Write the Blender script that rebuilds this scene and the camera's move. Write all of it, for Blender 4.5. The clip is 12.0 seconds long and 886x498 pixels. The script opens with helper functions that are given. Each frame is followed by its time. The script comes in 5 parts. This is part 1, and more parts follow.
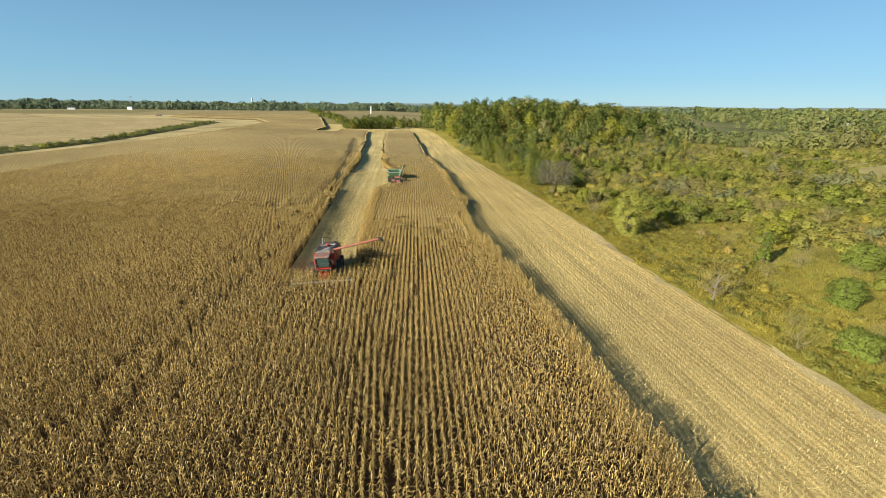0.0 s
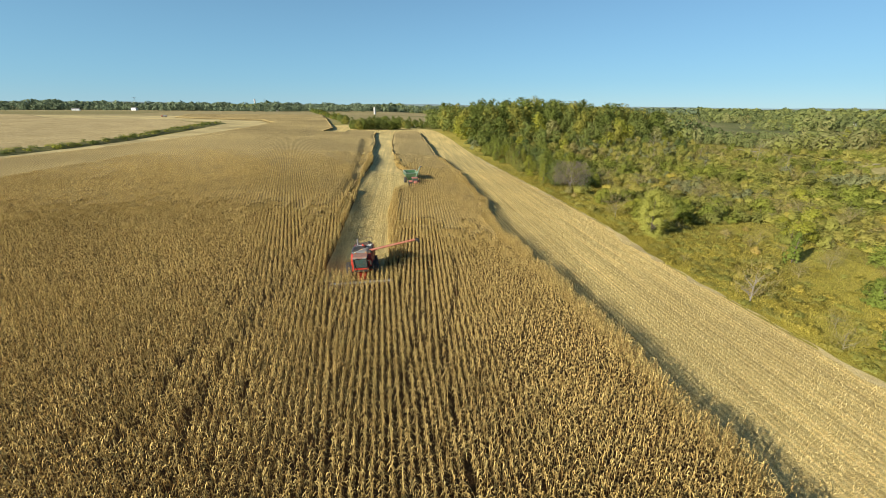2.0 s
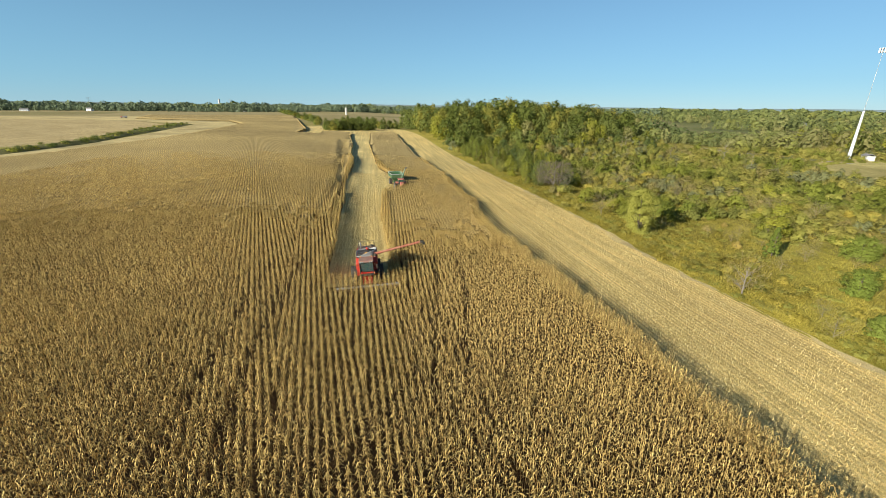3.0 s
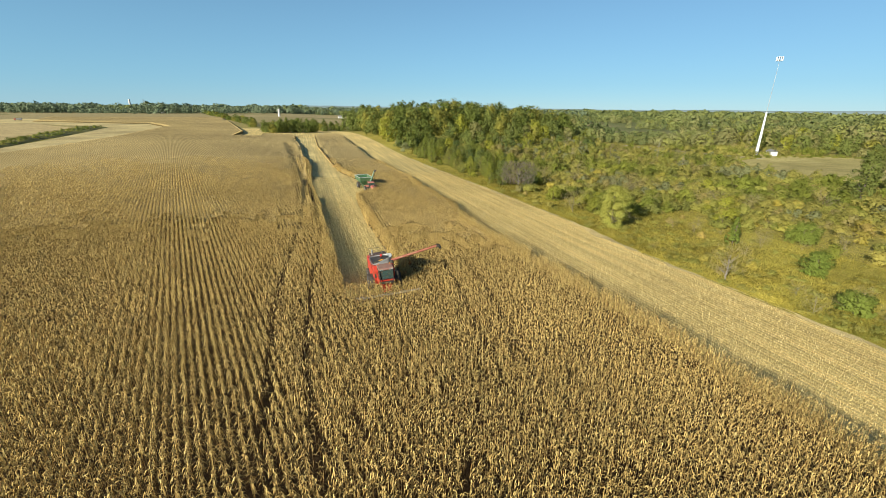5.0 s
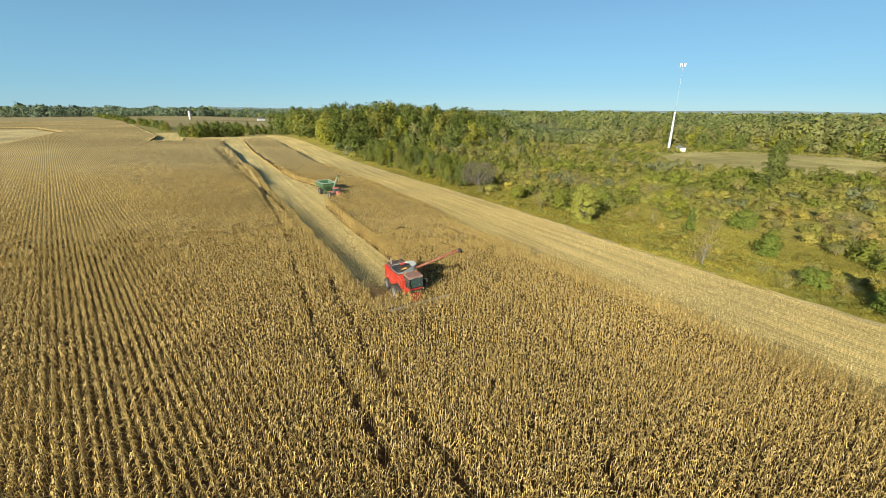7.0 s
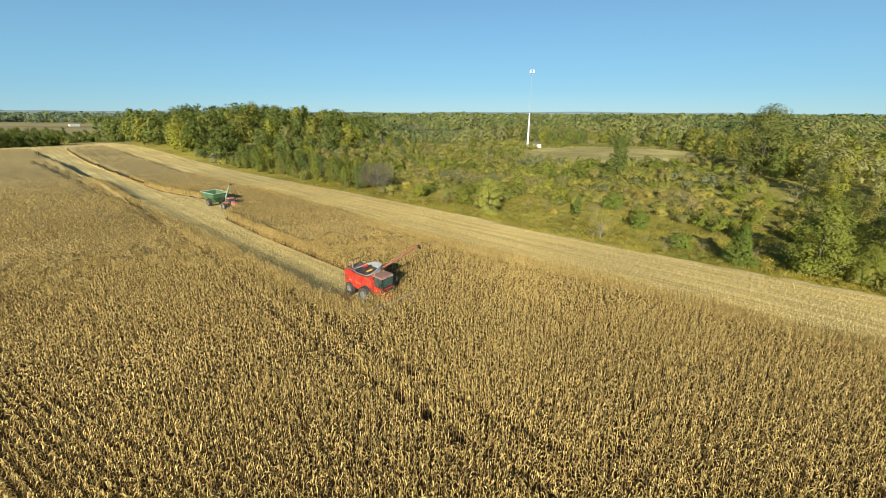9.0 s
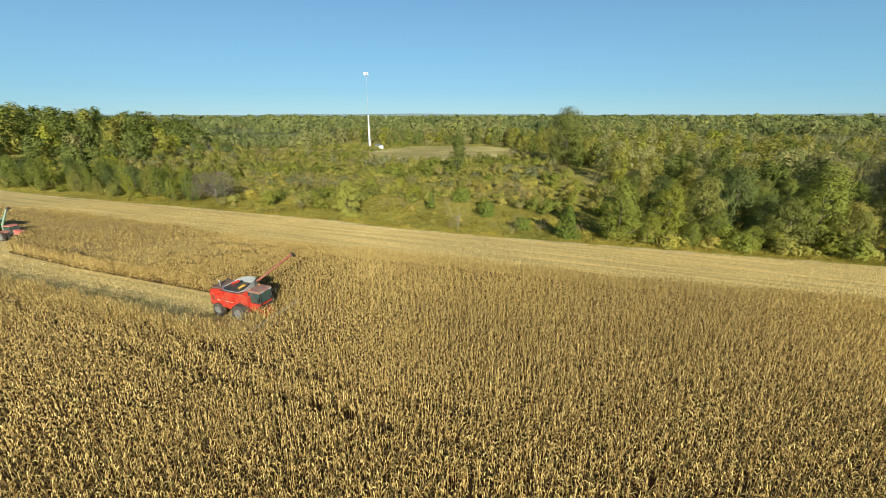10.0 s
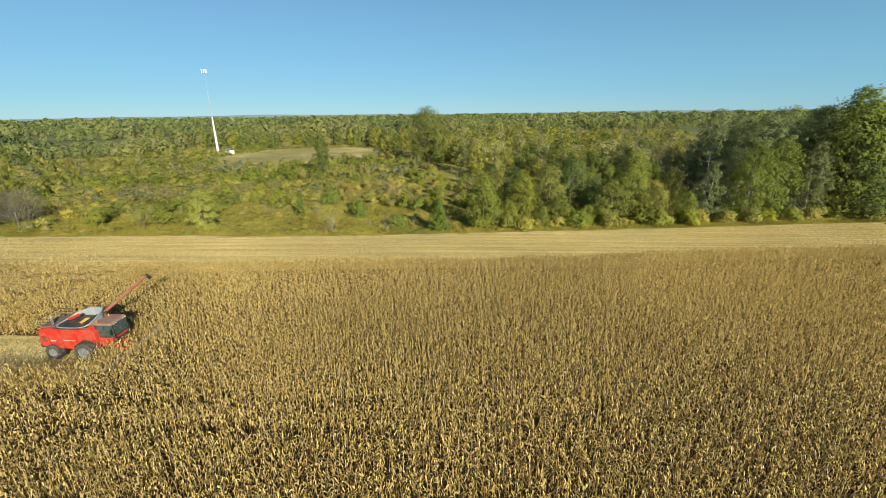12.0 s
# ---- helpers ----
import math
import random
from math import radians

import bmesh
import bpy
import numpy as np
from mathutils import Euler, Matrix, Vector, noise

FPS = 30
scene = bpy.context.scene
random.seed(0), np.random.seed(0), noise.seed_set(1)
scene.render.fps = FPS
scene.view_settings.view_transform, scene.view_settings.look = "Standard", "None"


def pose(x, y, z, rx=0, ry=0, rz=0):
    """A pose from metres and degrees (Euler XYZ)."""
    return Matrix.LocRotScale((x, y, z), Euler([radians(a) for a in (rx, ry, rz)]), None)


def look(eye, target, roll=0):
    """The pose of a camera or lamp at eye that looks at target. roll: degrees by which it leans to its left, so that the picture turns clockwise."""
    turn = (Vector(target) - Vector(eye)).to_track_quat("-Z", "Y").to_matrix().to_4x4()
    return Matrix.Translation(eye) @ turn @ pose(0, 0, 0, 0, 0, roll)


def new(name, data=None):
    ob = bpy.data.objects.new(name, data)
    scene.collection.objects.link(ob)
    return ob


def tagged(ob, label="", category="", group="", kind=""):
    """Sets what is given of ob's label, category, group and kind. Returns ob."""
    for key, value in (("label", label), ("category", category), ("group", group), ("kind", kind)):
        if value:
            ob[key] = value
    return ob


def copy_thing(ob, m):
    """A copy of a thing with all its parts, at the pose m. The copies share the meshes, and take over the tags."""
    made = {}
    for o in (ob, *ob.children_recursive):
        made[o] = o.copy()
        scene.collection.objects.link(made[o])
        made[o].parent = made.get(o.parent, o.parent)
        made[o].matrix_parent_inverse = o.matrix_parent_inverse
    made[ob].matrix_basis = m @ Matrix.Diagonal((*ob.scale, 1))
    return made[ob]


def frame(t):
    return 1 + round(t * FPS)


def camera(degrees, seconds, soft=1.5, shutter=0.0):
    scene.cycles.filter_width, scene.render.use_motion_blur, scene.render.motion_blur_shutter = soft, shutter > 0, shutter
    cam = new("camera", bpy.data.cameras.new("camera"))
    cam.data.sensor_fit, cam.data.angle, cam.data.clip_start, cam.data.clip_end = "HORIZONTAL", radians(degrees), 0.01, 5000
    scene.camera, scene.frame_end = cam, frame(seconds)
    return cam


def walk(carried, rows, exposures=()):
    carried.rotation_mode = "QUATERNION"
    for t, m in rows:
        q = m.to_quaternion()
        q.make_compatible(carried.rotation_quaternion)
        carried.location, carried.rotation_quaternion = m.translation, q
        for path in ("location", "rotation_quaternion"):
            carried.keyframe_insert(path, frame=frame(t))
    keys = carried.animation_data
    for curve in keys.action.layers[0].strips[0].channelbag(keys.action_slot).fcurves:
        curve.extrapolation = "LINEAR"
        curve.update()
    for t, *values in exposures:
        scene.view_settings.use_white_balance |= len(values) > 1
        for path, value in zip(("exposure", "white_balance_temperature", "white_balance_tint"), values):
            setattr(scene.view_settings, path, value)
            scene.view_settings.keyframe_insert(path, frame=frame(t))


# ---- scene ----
cam = camera(93.9, 12.0, soft=0.85)
METRES, EYE, TILT, LEAN, TURN = 57.2, 26.91, -3.6, 3.4, -7.0
ROWS = [
    (0.0, 0.0, 0.0, 0.0, 1.13, -15.83, -3.98),
    (0.5, -0.011, -0.002, -0.0009, 1.14, -15.8, -3.98),
    (1.0, -0.0324, -0.0026, -0.0028, 1.23, -15.78, -3.98),
    (1.5, -0.0622, -0.0024, -0.0053, 1.26, -15.77, -3.96),
    (2.0, -0.0978, -0.0018, -0.0071, 1.29, -15.75, -3.95),
    (2.5, -0.139, -0.0011, -0.008, 0.93, -15.72, -3.93),
    (3.0, -0.1866, 0.0013, -0.0097, -2.6, -15.44, -3.75),
    (5.0, -0.3919, 0.037, -0.0188, -11.3, -14.77, -3.2),
    (5.5, -0.4521, 0.0536, -0.0196, -13.43, -14.59, -2.98),
    (6.0, -0.5091, 0.0749, -0.0209, -15.99, -14.41, -2.75),
    (6.5, -0.5662, 0.097, -0.0219, -18.2, -14.3, -2.53),
    (7.0, -0.6261, 0.118, -0.0233, -21.53, -14.13, -2.24),
    (7.5, -0.6875, 0.1397, -0.0254, -27.41, -13.89, -1.73),
    (9.5, -0.8828, 0.2232, -0.039, -47.42, -13.3, 0.2),
    (10.0, -0.9139, 0.2389, -0.0403, -61.28, -13.38, 1.53),
    (10.5, -0.9312, 0.2396, -0.04, -78.06, -14.05, 3.38),
    (11.0, -0.9401, 0.2406, -0.0398, -79.4, -14.11, 3.59),
    (11.5, -0.9472, 0.2429, -0.0406, -79.58, -14.15, 3.58),
    (12.0, -0.9549, 0.2456, -0.0427, -79.68, -14.2, 3.55),
]
walk(cam, [(t, pose(0, 0, EYE, TILT, LEAN, TURN) @ pose(METRES * x, METRES * y, METRES * z, 90 + pitch, roll, yaw)) for t, x, y, z, yaw, pitch, roll in ROWS],
     [(0.0, 0.92, 6500, 6), (7.5, 0.92, 6480, 3.2), (9.5, 0.86, 6400, 2.5), (12.0, 0.83, 6380, 0)])

# ---------------------------------------------------------------- light
SUN_AZ, SUN_EL = 238.0, 21.0           # clockwise from +y, and above the horizon
world = bpy.data.worlds.new("sky")
scene.world = world
world.use_nodes = True
wn = world.node_tree
sky = wn.nodes.new("ShaderNodeTexSky")
sky.sky_type = "NISHITA"
sky.sun_disc = False
sky.sun_elevation, sky.sun_rotation = radians(SUN_EL), radians(SUN_AZ)
sky.air_density, sky.dust_density, sky.ozone_density, sky.altitude = 1.0, 0.0, 4.0, 2500
haze = wn.nodes.new("ShaderNodeMix")      # clear sky through pale blue autumn haze
haze.data_type = "RGBA"
haze.inputs[7].default_value = (2.2, 4.65, 6.5, 1)
up = wn.nodes.new("ShaderNodeSeparateXYZ")
wn.links.new(wn.nodes.new("ShaderNodeTexCoord").outputs["Generated"], up.inputs[0])
thin = wn.nodes.new("ShaderNodeMapRange")   # the haze thins out above
thin.inputs[1].default_value, thin.inputs[2].default_value, thin.inputs[3].default_value, thin.inputs[4].default_value = 0.05, 0.45, 0.66, 0.04
wn.links.new(up.outputs[2], thin.inputs[0])
wn.links.new(thin.outputs[0], haze.inputs[0])
wn.links.new(sky.outputs[0], haze.inputs[6])
wn.links.new(haze.outputs[2], wn.nodes["Background"].inputs[0])
wn.nodes["Background"].inputs[1].default_value = 0.061
sun = new("sun", bpy.data.lights.new("sun", "SUN"))
sun.data.energy, sun.data.angle, sun.data.color = 5.0, radians(0.5), (1.0, 0.93, 0.82)
to_sun = Vector((math.sin(radians(SUN_AZ)) * math.cos(radians(SUN_EL)), math.cos(radians(SUN_AZ)) * math.cos(radians(SUN_EL)), math.sin(radians(SUN_EL))))
sun.matrix_world = look(to_sun * 100, (0, 0, 0))


# ---------------------------------------------------------------- plan of the land
PLAN = 1.3                              # metres for one unit of the plan below


def lie(x, y):
    """Height of the land: a gentle fall towards the brush, a low rise under the oak wood. All in metres."""
    x, y = np.asarray(x, float), np.asarray(y, float)
    z = 0.1 - 4.4 * np.tanh(x / 75) - 0.010 * np.clip(y - 26, 0, 195)
    z = z + 15.0 * np.exp(-((x - 135) ** 2 + (y - 430) ** 2) / 100 ** 2)
    far = np.clip((np.hypot(x, y) - 580) / 1200, 0, 1)
    return z + far * (1.8 * np.sin(x / 400 + 0.5) + 1.5 * np.sin(y / 540 + x / 900))


def curve(*knots):
    """A border, from knots in plan units, as a function in metres."""
    ks, vs = zip(*knots)
    ks, vs = [k * PLAN for k in ks], [v * PLAN for v in vs]
    return lambda s: np.interp(s, ks, vs)


# x of each border, by y
corn_right = curve((-130, 34), (-80, 29.5), (-49, 25.6), (-20, 21.6), (1.5, 18.2), (16, 16.6), (30, 16.2), (43, 15.5), (48.5, 15.1), (53, 14.3), (58, 14.6), (66, 13.1), (75, 12.9), (83, 13.3), (90, 14.8), (100, 14.8), (109, 14.3), (120, 14.4), (134, 14.9), (147, 14.0), (172, 12.7), (186, 10.9), (220, 10.9), (294, 8.9), (310, 8.6), (332, 4.0))
weed_left = curve((-130, 54), (-73, 49.4), (-52, 46.8), (-28, 43.3), (-4, 40.0), (21, 36.9), (35, 35.9), (50, 35.3), (60, 35.2), (70, 36.2), (80, 36.3), (105, 35.8), (124, 35.0), (150, 33.9), (187, 31.8), (268, 27.6), (388, 16), (420, 0))
swath_left = curve((40, -14.2), (58, -14.2), (75, -14.6), (92, -14.8), (120, -16.0), (160, -15.2), (195, -18.0), (235, -18.6), (272, -21.5), (332, -24))
swath_right = curve((40, -7.0), (60, -6.8), (84, -7.2), (103, -6.6), (110, -0.9), (126, -0.5), (150, -6.5), (240, -10.0), (310, -9.6), (332, -8))
corn_left = curve((-130, -190), (100, -150), (156, -128), (183, -124), (234, -119), (309, -119), (420, -125), (493, -158), (560, -280), (700, -330))
track = curve((150, 228), (170, 224), (195, 217), (237, 204), (256, 201))
SWATH_Y = 63.0                          # where the harvester has got to, in metres


def corn_end(x):
    x = np.asarray(x, float) / PLAN
    return PLAN * np.where(x > -42, 317 + 4 * np.sin(x / 9), np.where(x > -58, 301, 346 + (-58 - x) * 5.2))


def in_corn(x, y):
    x, y = np.asarray(x, float), np.asarray(y, float)
    wob = 0.35 * np.sin(y / 3.1) + 0.25 * np.sin(y / 1.3 + 1)
    ok = (x < corn_right(y) + wob) & (x > corn_left(y)) & (y < corn_end(x)) & (y > -165)
    ok &= ~((y > SWATH_Y - 1.8) & (x > swath_left(y) + wob * 0.5) & (x < swath_right(y) - wob * 0.5))
    return ok


# ---------------------------------------------------------------- helpers
def soup(name, verts, sizes, mat, faces=None):
    """A mesh out of rows of polygons: verts in order, sizes the corner count of each polygon.
    faces: for triangles, the way that each leaf faces, which shades a crown as one rounded mass."""
    me = bpy.data.meshes.new(name)
    verts = np.asarray(verts, np.float32).reshape(-1, 3)
    sizes = np.asarray(sizes, np.int32)
    if faces is not None:
        tri = verts.reshape(-1, 3, 3)
        away = np.einsum("ij,ij->i", np.cross(tri[:, 1] - tri[:, 0], tri[:, 2] - tri[:, 0]), faces) < 0
        verts = np.where(away[:, None, None], tri[:, ::-1], tri).reshape(-1, 3)
    me.vertices.add(len(verts))
    me.vertices.foreach_set("co", verts.ravel())
    me.loops.add(len(verts))
    me.loops.foreach_set("vertex_index", np.arange(len(verts), dtype=np.int32))
    me.polygons.add(len(sizes))
    me.polygons.foreach_set("loop_start", np.concatenate(([0], np.cumsum(sizes)[:-1])).astype(np.int32))
    me.update(calc_edges=True)
    if faces is not None:
        me.polygons.foreach_set("use_smooth", np.ones(len(sizes), bool))
        faces = np.asarray(faces, np.float32)
        me.normals_split_custom_set(np.repeat(faces / np.linalg.norm(faces, axis=1)[:, None], 3, 0))
    me.materials.append(mat)
    return me


def indexed(name, verts, faces, mat, smooth=True):
    """A mesh from vertices and an (n, k) table of corners."""
    me = bpy.data.meshes.new(name)
    verts, faces = np.asarray(verts, np.float32).reshape(-1, 3), np.asarray(faces, np.int32)
    me.vertices.add(len(verts))
    me.vertices.foreach_set("co", verts.ravel())
    me.loops.add(faces.size)
    me.loops.foreach_set("vertex_index", faces.ravel())
    me.polygons.add(len(faces))
    me.polygons.foreach_set("loop_start", (np.arange(len(faces)) * faces.shape[1]).astype(np.int32))
    if smooth:
        me.polygons.foreach_set("use_smooth", np.ones(len(faces), bool))
    me.update(calc_edges=True)
    me.materials.append(mat)
    return me


def grid_mesh(name, X, Y, Z, mat, keep=None):
    """A sheet over a table of places; keep marks the cells that are built."""
    n, m = X.shape
    idx = np.arange(n * m).reshape(n, m)
    f = np.stack([idx[:-1, :-1], idx[:-1, 1:], idx[1:, 1:], idx[1:, :-1]], -1).reshape(-1, 4)
    if keep is not None:
        f = f[keep.ravel()]
    return indexed(name, np.stack([X, Y, Z], -1), f, mat)


def part(name, bm, mat, parent, label=""):
    me = bpy.data.meshes.new(name)
    bm.to_mesh(me)
    bm.free()
    me.materials.append(mat)
    ob = new(name, me)
    ob.parent = parent
    if label:
        ob["label"] = label
    return ob


def part_mesh(name, me, parent, label=""):
    ob = new(name, me)
    ob.parent = parent
    if label:
        ob["label"] = label
    return ob


# ---------------------------------------------------------------- materials
def nodes(name, rough=0.8, metal=0.0, spec=0.3):
    m = bpy.data.materials.new(name)
    m.use_nodes = True
    nt = m.node_tree
    b = nt.nodes["Principled BSDF"]
    b.inputs["Roughness"].default_value, b.inputs["Metallic"].default_value = rough, metal
    b.inputs["Specular IOR Level"].default_value = spec
    return m, nt, b


def coords(nt, scale, kind="Object"):
    tc, mp = nt.nodes.new("ShaderNodeTexCoord"), nt.nodes.new("ShaderNodeMapping")
    mp.inputs["Scale"].default_value = scale if isinstance(scale, tuple) else (scale,) * 3
    nt.links.new(tc.outputs[kind], mp.inputs["Vector"])
    return mp.outputs[0]


def noise_tex(nt, scale, detail=4, rough=0.6, vec=None):
    n = nt.nodes.new("ShaderNodeTexNoise")
    n.inputs["Scale"].default_value, n.inputs["Detail"].default_value, n.inputs["Roughness"].default_value = scale, detail, rough
    if vec is not None:
        nt.links.new(vec, n.inputs["Vector"])
    return n.outputs["Fac"]


def ramp(nt, fac, *stops):
    r = nt.nodes.new("ShaderNodeValToRGB")
    e = r.color_ramp.elements
    while len(e) < len(stops):
        e.new(0.5)
    for el, (p, c) in zip(e, stops):
        el.position, el.color = p, (*c, 1)
    nt.links.new(fac, r.inputs[0])
    return r.outputs[0]


def mix(nt, a, b, fac, kind="MIX"):
    n = nt.nodes.new("ShaderNodeMix")
    n.data_type, n.blend_type = "RGBA", kind
    for sock, v in ((n.inputs[0], fac), (n.inputs[6], a), (n.inputs[7], b)):
        if isinstance(v, (int, float)):
            sock.default_value = v
        elif isinstance(v, tuple):
            sock.default_value = (*v, 1)
        else:
            nt.links.new(v, sock)
    return n.outputs[2]


def bump(nt, b, height, strength=0.5, dist=0.1):
    n = nt.nodes.new("ShaderNodeBump")
    n.inputs["Strength"].default_value, n.inputs["Distance"].default_value = strength, dist
    nt.links.new(height, n.inputs["Height"])
    nt.links.new(n.outputs[0], b.inputs["Normal"])


def leaf_material(name, cols, patch=(0.6, 1.25), patch_scale=0.03, through_light=0.25, drift=None, differ=True):
    """Leaves: the colour differs from leaf to leaf, and over tens of metres."""
    m, nt, b = nodes(name, 0.9, 0, 0.05)
    geo = nt.nodes.new("ShaderNodeNewGeometry")
    n = len(cols)
    c = ramp(nt, geo.outputs["Random Per Island"], *[(i / (n - 1), k) for i, k in enumerate(cols)])
    big = noise_tex(nt, patch_scale, 3, 0.55, geo.outputs["Position"])
    lo, hi = patch
    c = mix(nt, c, ramp(nt, big, (0.35, (lo, lo, lo)), (0.65, (hi, hi, hi))), 1.0, "MULTIPLY")
    if drift:
        c = mix(nt, c, drift, ramp(nt, noise_tex(nt, patch_scale * 0.6, 2, 0.5, geo.outputs["Position"]), (0.5, (0, 0, 0)), (0.7, (0.55, 0.55, 0.55))))
    if differ:                                          # from plant to plant
        info = nt.nodes.new("ShaderNodeObjectInfo")
        c = mix(nt, c, ramp(nt, info.outputs["Random"], (0, (0.70, 0.76, 0.74)), (0.5, (1, 1, 1)), (1, (1.2, 1.13, 0.9))), 1.0, "MULTIPLY")
    nt.links.new(c, b.inputs["Base Color"])
    tr, mx = nt.nodes.new("ShaderNodeBsdfTranslucent"), nt.nodes.new("ShaderNodeMixShader")
    nt.links.new(c, tr.inputs["Color"])
    mx.inputs[0].default_value = through_light
    nt.links.new(b.outputs[0], mx.inputs[1])
    nt.links.new(tr.outputs[0], mx.inputs[2])
    nt.links.new(mx.outputs[0], nt.nodes["Material Output"].inputs[0])
    return m


def plain(name, col, rough=0.5, metal=0.0, vary=0.12, scale=3.0, dirt=None, amount=0.5, spec=0.4):
    """Paint, rubber, metal and the like, with mottling and, where given, dirt."""
    m, nt, b = nodes(name, rough, metal, spec)
    v = coords(nt, 1.0)
    lo, hi = 1 - vary, 1 + vary
    c = mix(nt, col, ramp(nt, noise_tex(nt, scale, 6, 0.65, v), (0.3, (lo, lo, lo)), (0.7, (hi, hi, hi))), 1.0, "MULTIPLY")
    if dirt:
        c = mix(nt, c, dirt, ramp(nt, noise_tex(nt, scale * 0.6, 8, 0.7, v), (0.42, (0, 0, 0)), (0.75, (amount,) * 3)))
    nt.links.new(c, b.inputs["Base Color"])
    return m


CORN = leaf_material("dry corn", [(0.20, 0.119, 0.041), (0.375, 0.248, 0.084), (0.53, 0.372, 0.126), (0.63, 0.462, 0.164), (0.70, 0.535, 0.212)], (0.84, 1.1), 0.016, 0.22, (0.465, 0.325, 0.1), differ=False)


def sheet_material(name, stops, scale, fine, big=0.02, stripe=None, relief=0.4, tint=(0.75, 1.2), streak=0.0, heading=0.0):
    """Ground covers: grain, patches over tens of metres and, where given, rows along y."""
    m, nt, b = nodes(name, 0.95, 0, 0.1)
    v = coords(nt, 1.0)
    g = noise_tex(nt, scale, 8, 0.7, v)
    c = ramp(nt, g, *stops)
    f = noise_tex(nt, fine, 4, 0.7, v)
    c = mix(nt, c, ramp(nt, f, (0.3, (0.6, 0.6, 0.6)), (0.7, (1.35, 1.35, 1.35))), 1.0, "MULTIPLY")
    lo, hi = tint
    c = mix(nt, c, ramp(nt, noise_tex(nt, big, 3, 0.5, v), (0.35, (lo, lo, lo)), (0.65, (hi, hi, hi))), 1.0, "MULTIPLY")
    if stripe:
        w = nt.nodes.new("ShaderNodeTexWave")
        w.wave_type, w.bands_direction = "BANDS", "X"
        w.inputs["Scale"].default_value = 0.314 / stripe[0]
        w.inputs["Distortion"].default_value, w.inputs["Detail"].default_value, w.inputs["Detail Scale"].default_value = stripe[2], 3, 0.25
        rows = coords(nt, 1.0)
        rows.node.inputs["Rotation"].default_value = (0, 0, radians(heading))
        nt.links.new(rows, w.inputs["Vector"])
        lo = 1 - stripe[1]
        c = mix(nt, c, ramp(nt, w.outputs["Fac"], (0.2, (lo, lo, lo)), (0.8, (1.1, 1.1, 1.1))), 1.0, "MULTIPLY")
    if streak:
        s = noise_tex(nt, 1.0, 3, 0.6, coords(nt, (0.9, 0.02, 1.0)))
        c = mix(nt, c, ramp(nt, s, (0.35, (1 - streak,) * 3), (0.65, (1 + streak,) * 3)), 1.0, "MULTIPLY")
    nt.links.new(c, b.inputs["Base Color"])
    bump(nt, b, f, relief, 0.25)
    return m


SOIL = sheet_material("field soil under dead leaves", [(0.3, (0.05, 0.030, 0.015)), (0.55, (0.09, 0.057, 0.026)), (0.8, (0.19, 0.127, 0.056))], 1.5, 9)
STUBBLE = sheet_material("corn stubble", [(0.25, (0.40, 0.28, 0.09)), (0.5, (0.62, 0.46, 0.175)), (0.75, (0.78, 0.62, 0.28))], 2.2, 7, 0.03, (0.762, 0.13, 1.2), 0.8, (0.9, 1.12), 0.22)
SWATH = sheet_material("fresh stubble", [(0.25, (0.42, 0.31, 0.12)), (0.5, (0.62, 0.48, 0.195)), (0.75, (0.74, 0.60, 0.28))], 0.8, 6, 0.05, None, 0.8, (0.9, 1.1), 0.2)
CANOPY = sheet_material("corn canopy", [(0.3, (0.33, 0.23, 0.090)), (0.5, (0.475, 0.345, 0.138)), (0.7, (0.58, 0.435, 0.185))], 1.6, 4.5, 0.012, (0.70, 0.35, 0.8), 1.0, (0.8, 1.15), heading=-13.8)
TAN = sheet_material("bean stubble", [(0.3, (0.34, 0.25, 0.11)), (0.5, (0.42, 0.315, 0.145)), (0.7, (0.49, 0.375, 0.18))], 0.05, 0.6, 0.006, None, 0.2, (0.88, 1.1))
PALE = sheet_material("mown margin", [(0.3, (0.40, 0.31, 0.13)), (0.5, (0.49, 0.38, 0.17)), (0.7, (0.56, 0.45, 0.22))], 0.2, 1.5, 0.02, None, 0.2)
WEEDS = sheet_material("weedy ground", [(0.28, (0.25, 0.21, 0.040)), (0.5, (0.37, 0.305, 0.056)), (0.75, (0.48, 0.39, 0.095))], 0.35, 5, 0.035, None, 1.0)
GRASS = sheet_material("ditch grass", [(0.3, (0.085, 0.088, 0.028)), (0.5, (0.15, 0.14, 0.045)), (0.75, (0.27, 0.22, 0.085))], 0.3, 2, 0.03)
CLEAR = sheet_material("dry meadow", [(0.3, (0.27, 0.225, 0.075)), (0.5, (0.39, 0.32, 0.115)), (0.75, (0.50, 0.41, 0.17))], 0.06, 1.2, 0.02)
BARE = sheet_material("bare trodden soil", [(0.3, (0.46, 0.35, 0.15)), (0.5, (0.58, 0.45, 0.21)), (0.7, (0.66, 0.53, 0.28))], 0.8, 5, 0.08)
GRAVEL = sheet_material("pale gravel", [(0.3, (0.34, 0.30, 0.23)), (0.7, (0.52, 0.47, 0.38))], 0.6, 5, 0.1)


